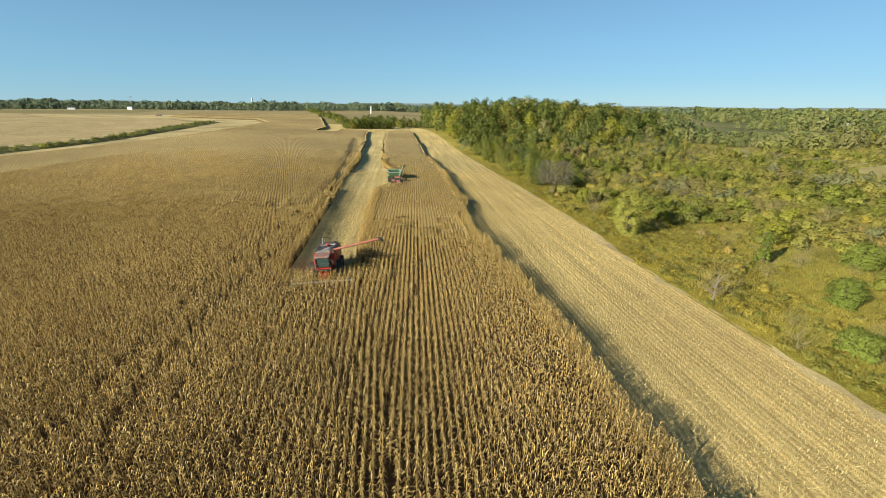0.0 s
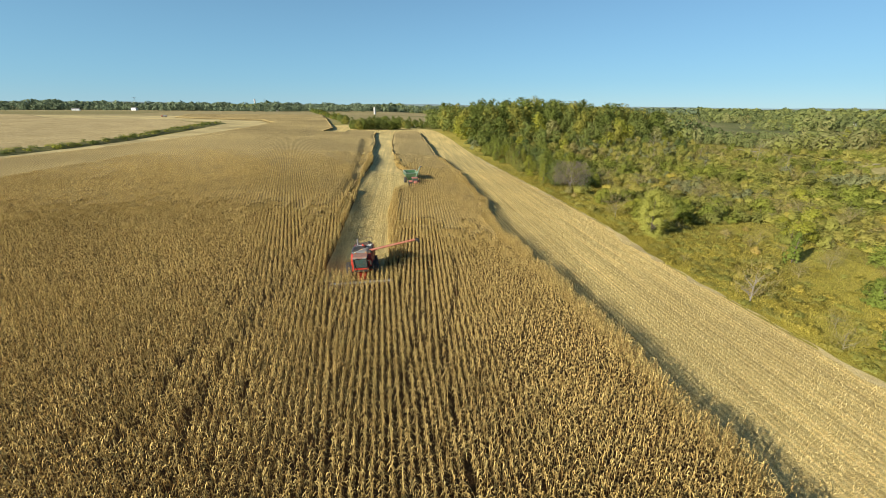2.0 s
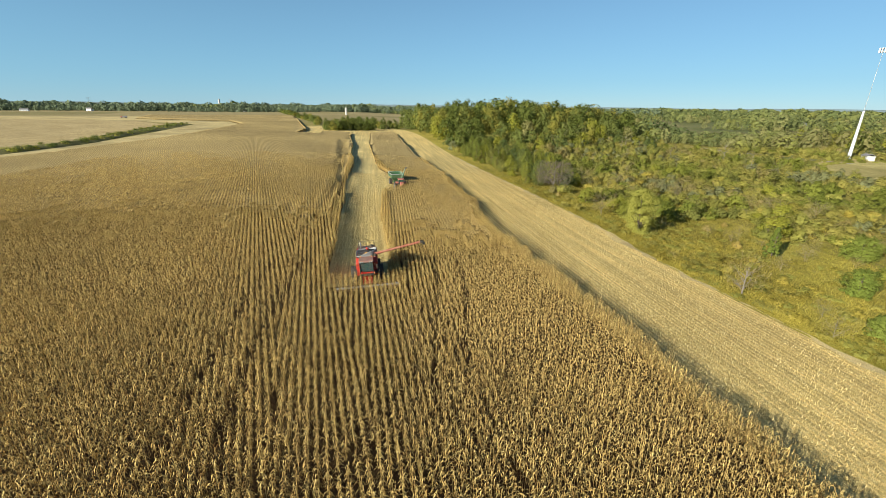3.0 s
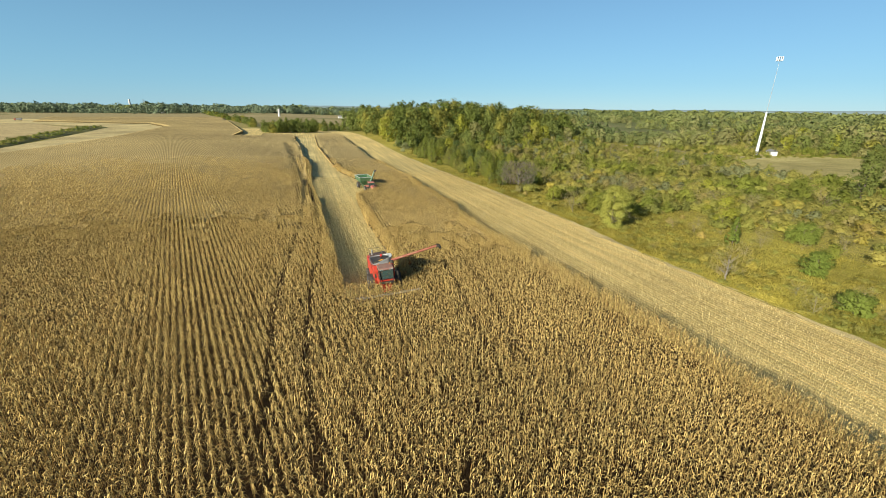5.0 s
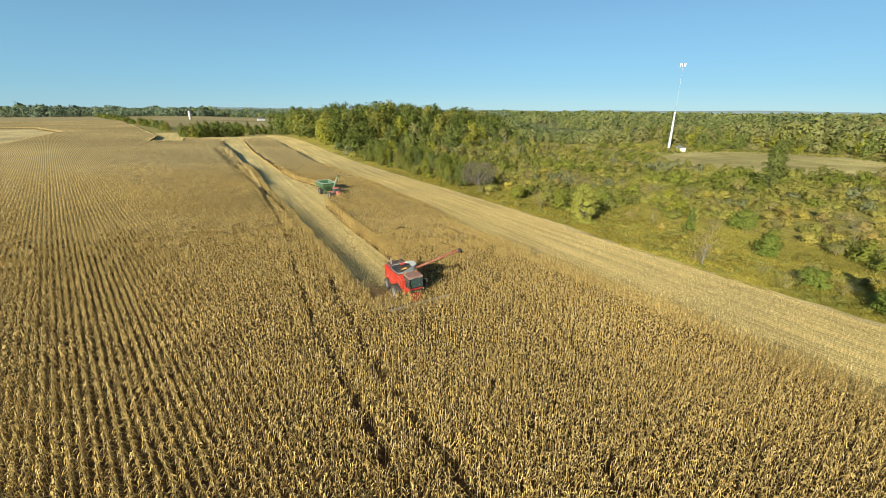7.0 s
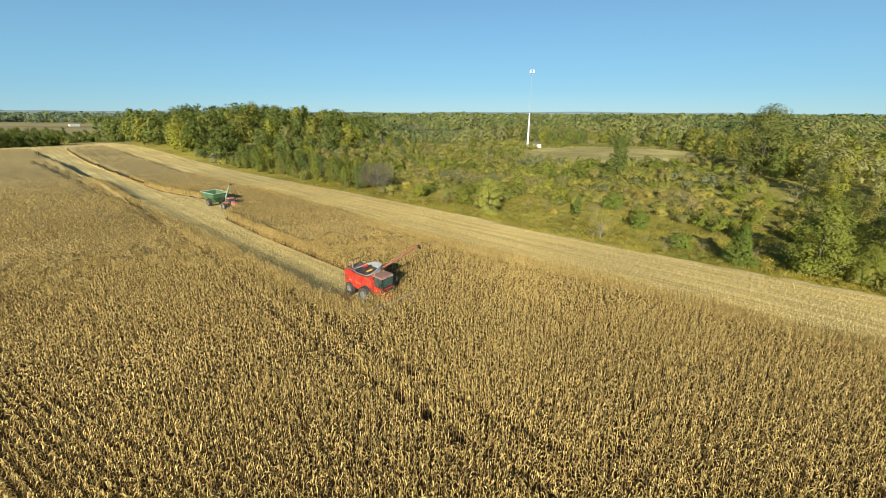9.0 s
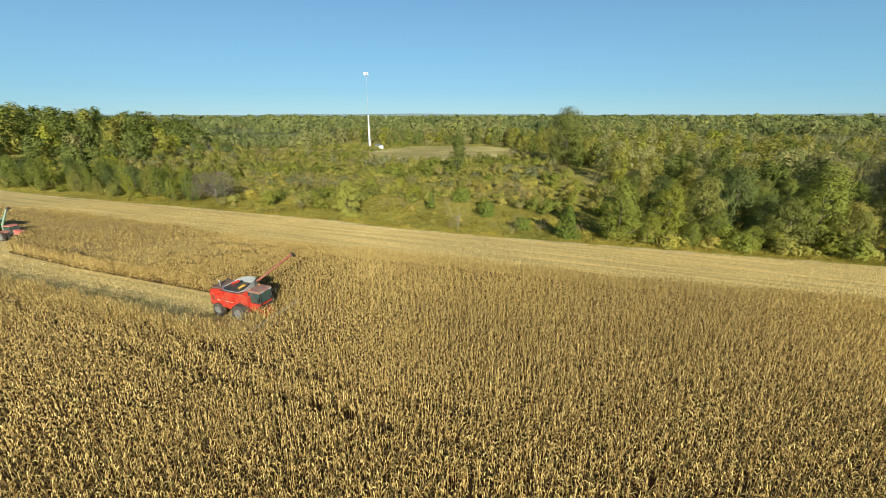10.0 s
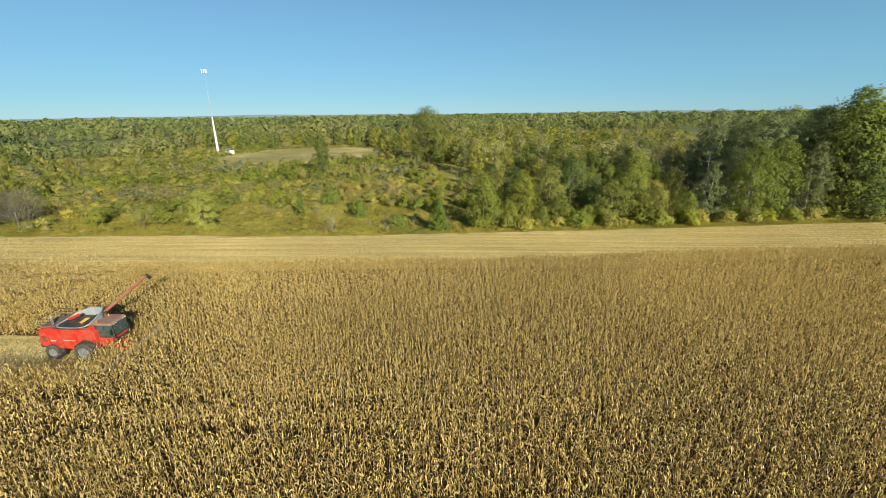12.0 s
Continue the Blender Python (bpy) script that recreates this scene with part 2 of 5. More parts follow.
def land_material():
    """The country all round: brush near by, a patchwork of woods and fields far off."""
    m, nt, b = nodes("country", 0.95, 0, 0.1)
    v = coords(nt, 1.0)
    near = ramp(nt, noise_tex(nt, 0.09, 8, 0.7, v), (0.3, (0.19, 0.17, 0.036)), (0.5, (0.29, 0.245, 0.055)), (0.7, (0.40, 0.32, 0.09)))
    vo = nt.nodes.new("ShaderNodeTexVoronoi")
    vo.inputs["Scale"].default_value = 0.0028
    nt.links.new(v, vo.inputs["Vector"])
    sep = nt.nodes.new("ShaderNodeSeparateColor")
    nt.links.new(vo.outputs["Color"], sep.inputs[0])
    fields = ramp(nt, sep.outputs[0], (0.0, (0.30, 0.24, 0.11)), (0.3, (0.36, 0.28, 0.13)), (0.5, (0.26, 0.22, 0.09)), (0.7, (0.24, 0.20, 0.08)), (1.0, (0.33, 0.26, 0.12)))
    dist = nt.nodes.new("ShaderNodeVectorMath")
    dist.operation = "LENGTH"
    nt.links.new(v, dist.inputs[0])
    mr = nt.nodes.new("ShaderNodeMapRange")
    mr.inputs[1].default_value, mr.inputs[2].default_value = 450, 750
    nt.links.new(dist.outputs["Value"], mr.inputs[0])
    c = mix(nt, near, fields, mr.outputs[0])
    side = nt.nodes.new("ShaderNodeVectorMath")       # on the wooded side the ground is forest floor
    side.operation = "DOT_PRODUCT"
    side.inputs[1].default_value = (1.0, -0.62, 0.0)
    nt.links.new(v, side.inputs[0])
    wooded = nt.nodes.new("ShaderNodeMapRange")
    wooded.inputs[1].default_value, wooded.inputs[2].default_value = 40, 120
    nt.links.new(side.outputs["Value"], wooded.inputs[0])
    both = nt.nodes.new("ShaderNodeMath")
    both.operation = "MULTIPLY"
    nt.links.new(wooded.outputs[0], both.inputs[0])
    nt.links.new(mr.outputs[0], both.inputs[1])
    c = mix(nt, c, ramp(nt, noise_tex(nt, 0.006, 4, 0.6, v), (0.35, (0.11, 0.125, 0.042)), (0.62, (0.17, 0.165, 0.06)), (0.72, (0.30, 0.25, 0.11))), both.outputs[0])
    c = mix(nt, c, ramp(nt, noise_tex(nt, 0.7, 5, 0.7, v), (0.3, (0.65, 0.65, 0.65)), (0.7, (1.3, 1.3, 1.3))), 1.0, "MULTIPLY")
    nt.links.new(c, b.inputs["Base Color"])
    bump(nt, b, noise_tex(nt, 1.5, 6, 0.7, v), 0.8, 0.4)
    return m


LAND = land_material()
BARK = plain("bark", (0.13, 0.10, 0.075), 0.9, 0, 0.35, 4)
PALE_BARK = plain("bleached wood", (0.24, 0.205, 0.165), 0.85, 0, 0.25, 5)


def tints(r, g, bl, ks=(0.88, 0.97, 1.03, 1.12)):
    """Four leaf tones round one colour."""
    return [(r * k, g * k ** 0.97, bl * k) for k in ks]


LEAF_GREEN = leaf_material("green leaves", tints(0.30, 0.31, 0.06), (0.85, 1.15), 0.05, 0.5)
LEAF_OAK = leaf_material("dark oak leaves", tints(0.135, 0.165, 0.045), (0.85, 1.15), 0.05, 0.45)
LEAF_WILLOW = leaf_material("silvery grey-green leaves", tints(0.25, 0.27, 0.115), (0.85, 1.15), 0.05, 0.5)
# far tree belts: the bluish haze of distance is put into the leaf colour
LEAF_BELT = leaf_material("dull green leaves tinted with haze", tints(0.155, 0.19, 0.11), (0.75, 1.2), 0.03, 0.3)
LEAF_DARK = leaf_material("dark green leaves", tints(0.165, 0.195, 0.062), (0.85, 1.15), 0.05, 0.45)
LEAF_YELLOW = leaf_material("yellowing leaves", tints(0.415, 0.385, 0.095), (0.88, 1.12), 0.05, 0.5)
LEAF_GREY = leaf_material("grey-green leaves", tints(0.30, 0.295, 0.135), (0.85, 1.15), 0.05, 0.45)
LEAF_DEEP = leaf_material("deep olive leaves", tints(0.265, 0.258, 0.068), (0.85, 1.15), 0.05, 0.45)
LEAF_WOOD = leaf_material("green wood-edge leaves", tints(0.262, 0.28, 0.06), (0.85, 1.15), 0.05, 0.5)
LEAF_CEDAR = leaf_material("cedar green needles", tints(0.20, 0.235, 0.045, (0.8, 0.95, 1.05, 1.2)), (0.9, 1.1), 0.1, 0.3)
LEAF_LIME = leaf_material("pale lime leaves", tints(0.37, 0.37, 0.095), (0.95, 1.08), 0.1, 0.4)
LEAF_OLIVE = leaf_material("olive leaves", tints(0.44, 0.38, 0.10), (0.85, 1.15), 0.05, 0.5)
LEAF_RUST = leaf_material("brown-tinged leaves", tints(0.41, 0.335, 0.125), (0.85, 1.15), 0.05, 0.5)
TWIG = leaf_material("grey-brown twigs", [(0.17, 0.14, 0.075), (0.24, 0.20, 0.105), (0.31, 0.26, 0.14)], (0.85, 1.15), 0.1, 0.1)
WEED_BLADES = leaf_material("goldenrod and dry grass", [(0.215, 0.18, 0.034), (0.32, 0.265, 0.048), (0.42, 0.345, 0.066), (0.50, 0.405, 0.10)], (0.78, 1.22), 0.07, 0.45, (0.16, 0.165, 0.03), differ=False)
STALKS = leaf_material("stubble stalks", [(0.24, 0.16, 0.05), (0.45, 0.325, 0.11), (0.60, 0.47, 0.195), (0.75, 0.61, 0.30)], (0.9, 1.1), 0.04, 0.15, differ=False)
FAR_LEAVES = [leaf_material("distant foliage", tints(*c, ks=(0.9, 0.97, 1.03, 1.1)), (0.8, 1.2), 0.03, 0.4, differ=False)
              for c in ((0.215, 0.23, 0.075), (0.13, 0.155, 0.056), (0.245, 0.24, 0.09), (0.23, 0.21, 0.08), (0.17, 0.19, 0.07), (0.25, 0.25, 0.07))]

# ---------------------------------------------------------------- ground sheets
ax = np.concatenate([-np.geomspace(4700, 420, 26), np.arange(-400, 401, 8), np.geomspace(420, 4700, 26)])
GX, GY = np.meshgrid(ax, ax)
tagged(new("ground", grid_mesh("ground", GX, GY, lie(GX, GY) - 0.06, LAND)), "rolling farmland with brush, woods and fields to the horizon", "ground", kind="structure")


def strip(name, left, right, y0, y1, mat, lift, label, step=4.0, across=8):
    ys = np.arange(y0 * PLAN, y1 * PLAN + 0.01, step)
    u = np.linspace(0, 1, across + 1)
    X = left(ys)[:, None] * (1 - u) + right(ys)[:, None] * u
    Y = np.repeat(ys[:, None], across + 1, 1)
    return tagged(new(name, grid_mesh(name, X, Y, lie(X, Y) + lift, mat)), label, name.replace("_", " "), kind="structure")


strip("field_soil", corn_left, lambda y: weed_left(y) - 1.0, -130, 416, SOIL, 0.0, "dark crumbly soil under the standing corn", 5, 24)
strip("stubble_strip", lambda y: corn_right(y) - 0.7, weed_left, -130, 416, STUBBLE, 0.03, "harvested strip of pale corn stubble beside the weeds")
strip("bare_edge", lambda y: weed_left(y) + 0.5 - np.clip(0.9 + 1.0 * np.sin(y / 11) + 0.8 * np.sin(y / 4.3) + 0.6 * np.sin(y / 1.9) + 0.4 * np.sin(y / 0.9), 0, 2.8), lambda y: weed_left(y) + 0.5 + 0.3 * np.sin(y / 1.3), -20, 200, BARE, 0.05, "pale bare trodden soil along the edge of the weeds", 0.8, 3)
strip("headland", lambda y: curve((300, -59), (346, -60), (372, -64), (420, -72))(y), lambda y: weed_left(y), 300, 418, STUBBLE, 0.05, "mown stubble turning strip at the end of the field")
strip("swath", lambda y: swath_left(y) - 0.3, lambda y: swath_right(y) + 0.3, SWATH_Y / PLAN - 2, 334, SWATH, 0.04, "freshly harvested swath through the corn with pale residue", 2)
strip("mown_margin", curve((90, -185), (156, -158), (224, -141), (281, -147), (353, -157), (430, -172), (493, -240), (560, -420), (660, -520)), lambda y: corn_left(y) + 1, 60, 660, PALE, 0.05, "pale mown margin between corn and ditch", 6)
strip("far_field", curve((100, -420), (300, -640), (700, -1000)), curve((60, -190), (156, -166), (205, -157), (250, -159), (324, -175), (425, -192), (500, -250), (560, -430), (700, -560)), 60, 700, TAN, 0.08, "wide tan harvested bean field beyond the ditch", 10, 20)
strip("tower_meadow", curve((62, 205), (90, 172), (130, 164), (160, 174), (195, 222)), curve((62, 262), (90, 292), (130, 300), (195, 258)), 62, 195, CLEAR, 0.02, "dry mown meadow in the brush round the mast", 4)
strip("gravel_track", lambda y: track(y) - 2.2, lambda y: track(y) + 2.2, 170, 256, GRAVEL, 0.05, "pale gravel track through the brush", 4, 2)

# ditch: a band of grass with an uneven crest
ys = np.arange(60, 431, 2.5) * PLAN
u = np.linspace(0, 1, 13)
dl = curve((60, -176), (156, -160), (205, -154), (247, -155), (324, -171), (425, -189), (431, -178))(ys)
dr = curve((60, -160), (168, -145), (191, -143), (224, -141), (281, -149), (353, -158), (427, -169), (431, -172))(ys)
X = dl[:, None] * (1 - u) + dr[:, None] * u
Y = np.repeat(ys[:, None], 13, 1)
Z = lie(X, Y) + 0.1 + np.sin(np.pi * u)[None] * (0.9 + 0.5 * np.sin(ys / 7)[:, None] * np.sin(X / 2.3) + np.random.default_rng(2).uniform(0, 0.7, X.shape))
tagged(new("ditch_bank", grid_mesh("ditch_bank", X, Y, Z, GRASS)), "green grassy ditch bank winding between the fields", "ditch bank", kind="structure")

# ---------------------------------------------------------------- standing corn
rng = np.random.default_rng(7)
SPACING = 0.70


# wheel tracks where the corn is pressed down or missing: x by y, from and to, half width
TRACKS = ((curve((20, -20.6), (42, -21.2), (60, -20.1), (75, -18.7), (115, -17.9), (178, -21), (250, -25.6)), 20, 250, 0.36),
          (curve((20, -17.6), (33, -18.4), (49, -17.6), (60, -16.4), (74, -15.7), (100, -16.2), (178, -19), (250, -23.4)), 20, 250, 0.36),
          (curve((24, -4.8), (32, -3.5), (38, -2.7), (43, -1.7), (53, -0.6)), 24, 54, 0.36),
          (curve((26, -2.0), (32, -0.8), (40, 0.9), (46, 2.0), (53, 2.4)), 26, 54, 0.36),
          (curve((18, -11.0), (21, -9.5), (27, -5.9), (30, -5.3)), 18, 30, 0.3))


def ruts(x, y):
    """Which plants a wheel has pressed down."""
    gone = np.zeros(len(x), bool)
    chance = np.random.default_rng(4).uniform(size=len(x))
    for c, lo, hi, w in TRACKS:
        far = np.clip((y - 95) / 60, 0, 1)
        gone |= (np.abs(x - c(y)) < w + 0.3 * far) & (y > lo * PLAN) & (y < hi * PLAN) & (chance < 0.62 + 0.3 * far)
    return gone


def seen_side(x, y):
    """The stretch of the field that is built plant by plant."""
    return np.where(x > -55, y > 2 - (x + 55) * 1.22, y > 2 + (-55 - x) * 1.5) & (y < 235) & (x > -125)


# the field was planted in four blocks: from and to (across), and the way the rows head, in degrees east of +y
BLOCKS = ((-400, -24, -13.8), (-24, -16, -7.5), (-16, -6, -2.5), (-6, 400, 2.0))


def lattice(step):
    """Every plant's place in the rows of the four blocks, which meet in short point rows."""
    out = []
    for lo, hi, turn in BLOCKS:
        c, d = math.cos(radians(turn)), math.sin(radians(turn))
        U, V = np.meshgrid(np.arange(-185, 75, SPACING), np.arange(-110, 275, step))
        x, y = (U * c + V * d).ravel(), (V * c - U * d).ravel()
        across = x + 0.12 * (y - 60) + 0.8 * np.sin(y / 7)
        ok = (across >= lo) & (across < hi) & (x > -125) & (x < 42) & (y > -100) & (y < 235)
        out.append((x[ok], y[ok]))
    return np.concatenate([o[0] for o in out]), np.concatenate([o[1] for o in out])


def plants(step, lo, hi, behind=False):
    """Places of the plants between two distances from the walk, in rows."""
    x, y = lattice(step)
    off = near_walk(x, y)
    ok = (seen_side(x, y) != behind) & (off >= lo) & (off < hi)
    x, y = x[ok], y[ok]
    ok = in_corn(x, y)
    x, y = x[ok], y[ok]
    y = y + rng.uniform(-0.4, 0.4, len(x)) * step
    x = x + rng.normal(0, 0.03, len(x))
    edge = np.minimum(corn_right(y) - x, np.minimum(np.abs(x - swath_left(y)), np.abs(x - swath_right(y))))
    thin = np.where(edge < 2, 0.03, np.clip((np.hypot(x + 25, y - 10) - 140) / 110, 0.03, 1))
    keep = ~ruts(x, y) & (rng.uniform(size=len(x)) > thin)
    return x[keep], y[keep]


def near_walk(x, y):
    t = np.clip((x * -52 + y * 21) / (52 * 52 + 21 * 21), 0, 1)
    return np.hypot(x + 52 * t, y - 21 * t)


def leaves(x, y, z0, rise, az, reach, width, droop, rng, detail):
    """Arching strap leaves: a base, a crest and a hanging tip. detail 2: four lengths; 1: two; 0: a single kite."""
    dx, dy = np.cos(az), np.sin(az)
    roll = rng.normal(0, 0.55, len(x))
    px, py, pz = -dy * width / 2 * np.cos(roll), dx * width / 2 * np.cos(roll), width / 2 * np.sin(roll)
    bend = rng.normal(0, 0.18, len(x)) * reach            # the tip swings sideways

    def at(f, z, k):
        r, b = reach * f, bend * f * f
        return np.stack([x + dx * r - dy * b + px * k, y + dy * r + dx * b + py * k, z + pz * k], -1)
    top = z0 + rise
    if detail == 2:
        a, b = at(0.03, z0, 0.6), at(0.03, z0, -0.6)
        c, d = at(0.38, top, 1.0), at(0.38, top, -1.0)
        e, f = at(0.76, top - droop * 0.4, 0.8), at(0.76, top - droop * 0.4, -0.8)
        g = at(0.98, top - droop, 0)
        return [np.stack([a, b, d, c], 1), np.stack([c, d, f, e], 1)], [np.stack([e, f, g], 1)]
    a, b = at(0.05, z0, 0.7), at(0.05, z0, -0.7)
    c, d = at(0.55, top, 1.0), at(0.55, top, -1.0)
    e = at(1.0, top - droop, 0)
    if detail == 1:
        return [np.stack([a, b, d, c], 1)], [np.stack([c, d, e], 1)]
    return [np.stack([at(0.05, z0, 0), d, e, c], 1)], []


def build_corn():
    quads, tris = [], []
    # nearest to and farthest from the walk, plant spacing, leaves, detail, width
    for lo, hi, step, count, detail, wide, behind in ((0, 36, 0.25, 6, 2, 1.1, False), (36, 60, 0.265, 5, 1, 1.4, False), (60, 98, 0.27, 5, 1, 1.4, False), (98, 400, 0.36, 4, 0, 2.3, False), (0, 48, 0.8, 4, 0, 2.0, True)):
        px, py = plants(step, lo, hi, behind)
        n = len(px)
        base = lie(px, py)
        tall = 2.38 + rng.normal(0, 0.09, n) + 0.12 * np.sin(px / 6 + py / 9)
        lean_x, lean_y = rng.normal(0, 0.06, n), rng.normal(0, 0.12, n)
        turn = rng.uniform(0, 6.28, n)
        low = 0.55 if detail else 0.7
        for k in range(count):
            f = low + (0.97 - low) * k / (count - 1)
            az = turn + 3.1416 * k + rng.normal(0, 0.55, n)
            h0 = tall * (f + rng.normal(0, 0.025, n))
            reach = rng.uniform(0.25, 0.52, n) * (1.0 if detail == 2 else 0.9 if detail else 0.78) * (1.12 - 0.35 * k / count)
            width = rng.uniform(0.045, 0.078, n) * wide
            q, t = leaves(px + lean_x * f, py + lean_y * f, base + h0, rng.uniform(0.02, 0.24, n), az, reach, width, rng.uniform(0.15, 0.6, n), rng, detail)
            quads += q
            tris += t
        # lower leaves show along the cut edges
        edge = np.minimum(corn_right(py) - px, np.where(py > SWATH_Y - 2, np.minimum(np.abs(px - swath_left(py)), np.abs(px - swath_right(py))), 9)) < 2.4
        ex, ey, eb, et = px[edge], py[edge], base[edge], tall[edge]
        for k in range(6 if detail else 3):
            m = len(ex)
            q, t = leaves(ex, ey, eb + et * (0.12 + (0.09 if detail else 0.13) * k), rng.uniform(0, 0.15, m), rng.uniform(0, 6.28, m), rng.uniform(0.3, 0.6, m), rng.uniform(0.09, 0.16, m), rng.uniform(0.1, 0.4, m), rng, 0)
            quads += q
        # stalk with its tassel: a narrow upright blade
        az = turn + 0.7
        sx, sy = np.cos(az), np.sin(az)
        w = 0.014 if detail else 0.02
        foot = np.stack([px, py, base], -1)
        side = np.stack([sx * w, sy * w, 0 * sx], -1)
        top = np.stack([px + lean_x, py + lean_y, base + tall * 0.93 + rng.uniform(0.0, 0.1, n)], -1)
        blade = np.stack([foot - side, foot + side, top + side, top - side], 1)
        quads.append(blade[edge | (rng.uniform(size=n) < (0.7 if detail == 2 else 0.25 if detail else 0))])
    q, t = np.concatenate(quads), np.concatenate(tris)
    verts = np.concatenate([q.reshape(-1, 3), t.reshape(-1, 3)])
    sizes = np.concatenate([np.full(len(q), 4), np.full(len(t), 3)])
    return soup("corn_crop", verts, sizes, CORN)


tagged(new("corn_crop", build_corn()), "dense rows of dry tan standing corn ready for harvest", "corn", kind="stuff")


def build_canopy():
    xs, ys = np.arange(-430, 42, 1.5), np.arange(-165, 915, 3.0)
    X, Y = np.meshgrid(xs, ys)
    cx, cy = X[:-1, :-1] + 0.75, Y[:-1, :-1] + 1.5
    inside = in_corn(cx, cy) & ((cy > 212) | (in_corn(cx - 1.5, cy) & in_corn(cx + 1.5, cy))) & in_corn(cx, cy + 3)
    low_edge = np.zeros(X.shape, bool)
    for border in (corn_right, swath_left, swath_right, corn_left):      # the sheet ends along the borders
        edge_x = border(Y)
        on_edge = (np.abs(X - edge_x) < 0.75) & (Y > 205)
        X, low_edge = np.where(on_edge, edge_x, X), low_edge | on_edge
    deep = in_corn(cx - 2.6, cy) & in_corn(cx + 2.6, cy) & seen_side(cx - 4, cy - 4) & seen_side(cx + 4, cy - 4)
    off = near_walk(cx, cy)
    keep = inside & ~(seen_side(cx, cy) & ((off + np.random.default_rng(6).normal(0, 6, cx.shape) < 84) | ((off < 105) & ~deep)))
    far = np.clip((np.hypot(X + 25, Y - 10) - 125) / 100, 0, 1)
    far = np.where(seen_side(X, Y), far, 1)
    r = np.random.default_rng(3).uniform(-0.3, 0.3, X.shape)
    Z = lie(X, Y) + 1.2 + 0.64 * np.where(seen_side(X, Y), np.clip((near_walk(X, Y) - 56) / 34, 0, 1), 1) ** 0.8 + 0.3 * far + r - 0.9 * low_edge
    grown = np.pad(keep, 1)
    rim = ~(grown[:-1, :-1] & grown[1:, :-1] & grown[:-1, 1:] & grown[1:, 1:]) & (X < -130)
    Z = np.where(rim, lie(X, Y) + 0.25, Z)
    for c, lo, hi, w in TRACKS[:2]:
        Z = np.where((np.abs(X - c(Y)) < 0.8) & (Y > 100) & (Y < hi * PLAN), Z - 1.1, Z)
    n, m = X.shape
    idx = np.arange(n * m).reshape(n, m)
    f = np.stack([idx[:-1, :-1], idx[:-1, 1:], idx[1:, 1:], idx[1:, :-1]], -1).reshape(-1, 4)[keep.ravel()]
    V = np.stack([X, Y, Z], -1).reshape(-1, 3)
    low = V.copy()
    low[:, 2] = lie(low[:, 0], low[:, 1])
    V = np.concatenate([V, low])
    pad = np.pad(keep, 1)
    sides = []
    for dy, dx, a, b in ((-1, 0, (0, 0), (0, 1)), (1, 0, (1, 1), (1, 0)), (0, -1, (1, 0), (0, 0)), (0, 1, (0, 1), (1, 1))):
        edge = keep & ~pad[1 + dy:1 + dy + keep.shape[0], 1 + dx:1 + dx + keep.shape[1]]
        i, j = np.nonzero(edge)
        p, q = idx[i + a[0], j + a[1]], idx[i + b[0], j + b[1]]
        sides.append(np.stack([p, q, q + n * m, p + n * m], -1))
    return indexed("corn_field", V, np.concatenate([f] + sides), CANOPY, False)


tagged(new("corn_field", build_canopy()), "wide field of dry tan corn stretching far off", "corn field", kind="stuff")


# ---------------------------------------------------------------- stubble, residue, weeds
def build_stubble():
    r = np.random.default_rng(11)
    quads = []
    # cut stalks in rows
    for left, right, y0, y1 in ((corn_right, weed_left, -135, 200), (swath_left, swath_right, SWATH_Y + 1, 180)):
        rows = np.arange(-30, 66, SPACING)
        ys = np.arange(y0, y1, 0.3)
        X, Y = np.meshgrid(rows, ys)
        x, y = X.ravel(), Y.ravel()
        ok = (x > left(y) + 0.4) & (x < right(y) - 0.9) & (r.uniform(size=len(x)) > np.clip((y - 60) / 170, 0.2, 1))
        x, y = x[ok] + r.normal(0, 0.05, ok.sum()), y[ok] + r.uniform(-0.12, 0.12, ok.sum())
        n = len(x)
        z = lie(x, y) + 0.02
        a = r.uniform(0, 3.14, n)
        w = np.stack([np.cos(a) * 0.03, np.sin(a) * 0.03, 0 * a], -1)
        foot = np.stack([x, y, z], -1)
        top = foot + np.stack([r.normal(0, 0.07, n), r.normal(0, 0.07, n), r.uniform(0.12, 0.38, n)], -1)
        quads.append(np.stack([foot - w, foot + w, top + w * 0.8, top - w * 0.8], 1))
        # husks and leaves lying about
        m = int(n * 3.4)
        y = y0 + (y1 - y0) * r.uniform(0, 1, m) ** 1.35
        x = left(y) + 0.3 + r.uniform(0, 1, m) * (right(y) - left(y) - 0.8)
        z = lie(x, y) + 0.05 + r.uniform(0, 0.12, m)
        a = r.uniform(0, 6.28, m)
        far = np.clip(np.abs(y - 10) / 90, 0.55, 1.1)
        ln, wd = r.uniform(0.05, 0.18, m) * far, r.uniform(0.014, 0.04, m) * far
        c = np.stack([x, y, z], -1)
        d = np.stack([np.cos(a) * ln, np.sin(a) * ln, r.normal(0, 0.05, m)], -1)
        e = np.stack([-np.sin(a) * wd, np.cos(a) * wd, r.normal(0, 0.02, m)], -1)
        quads.append(np.stack([c - d - e, c + d - e, c + d + e, c - d + e], 1))
    q = np.concatenate(quads)
    return soup("stubble", q.reshape(-1, 3), np.full(len(q), 4), STALKS)


tagged(new("stubble", build_stubble()), "cut corn stalks and scattered husks on the harvested ground", "stubble", kind="stuff")


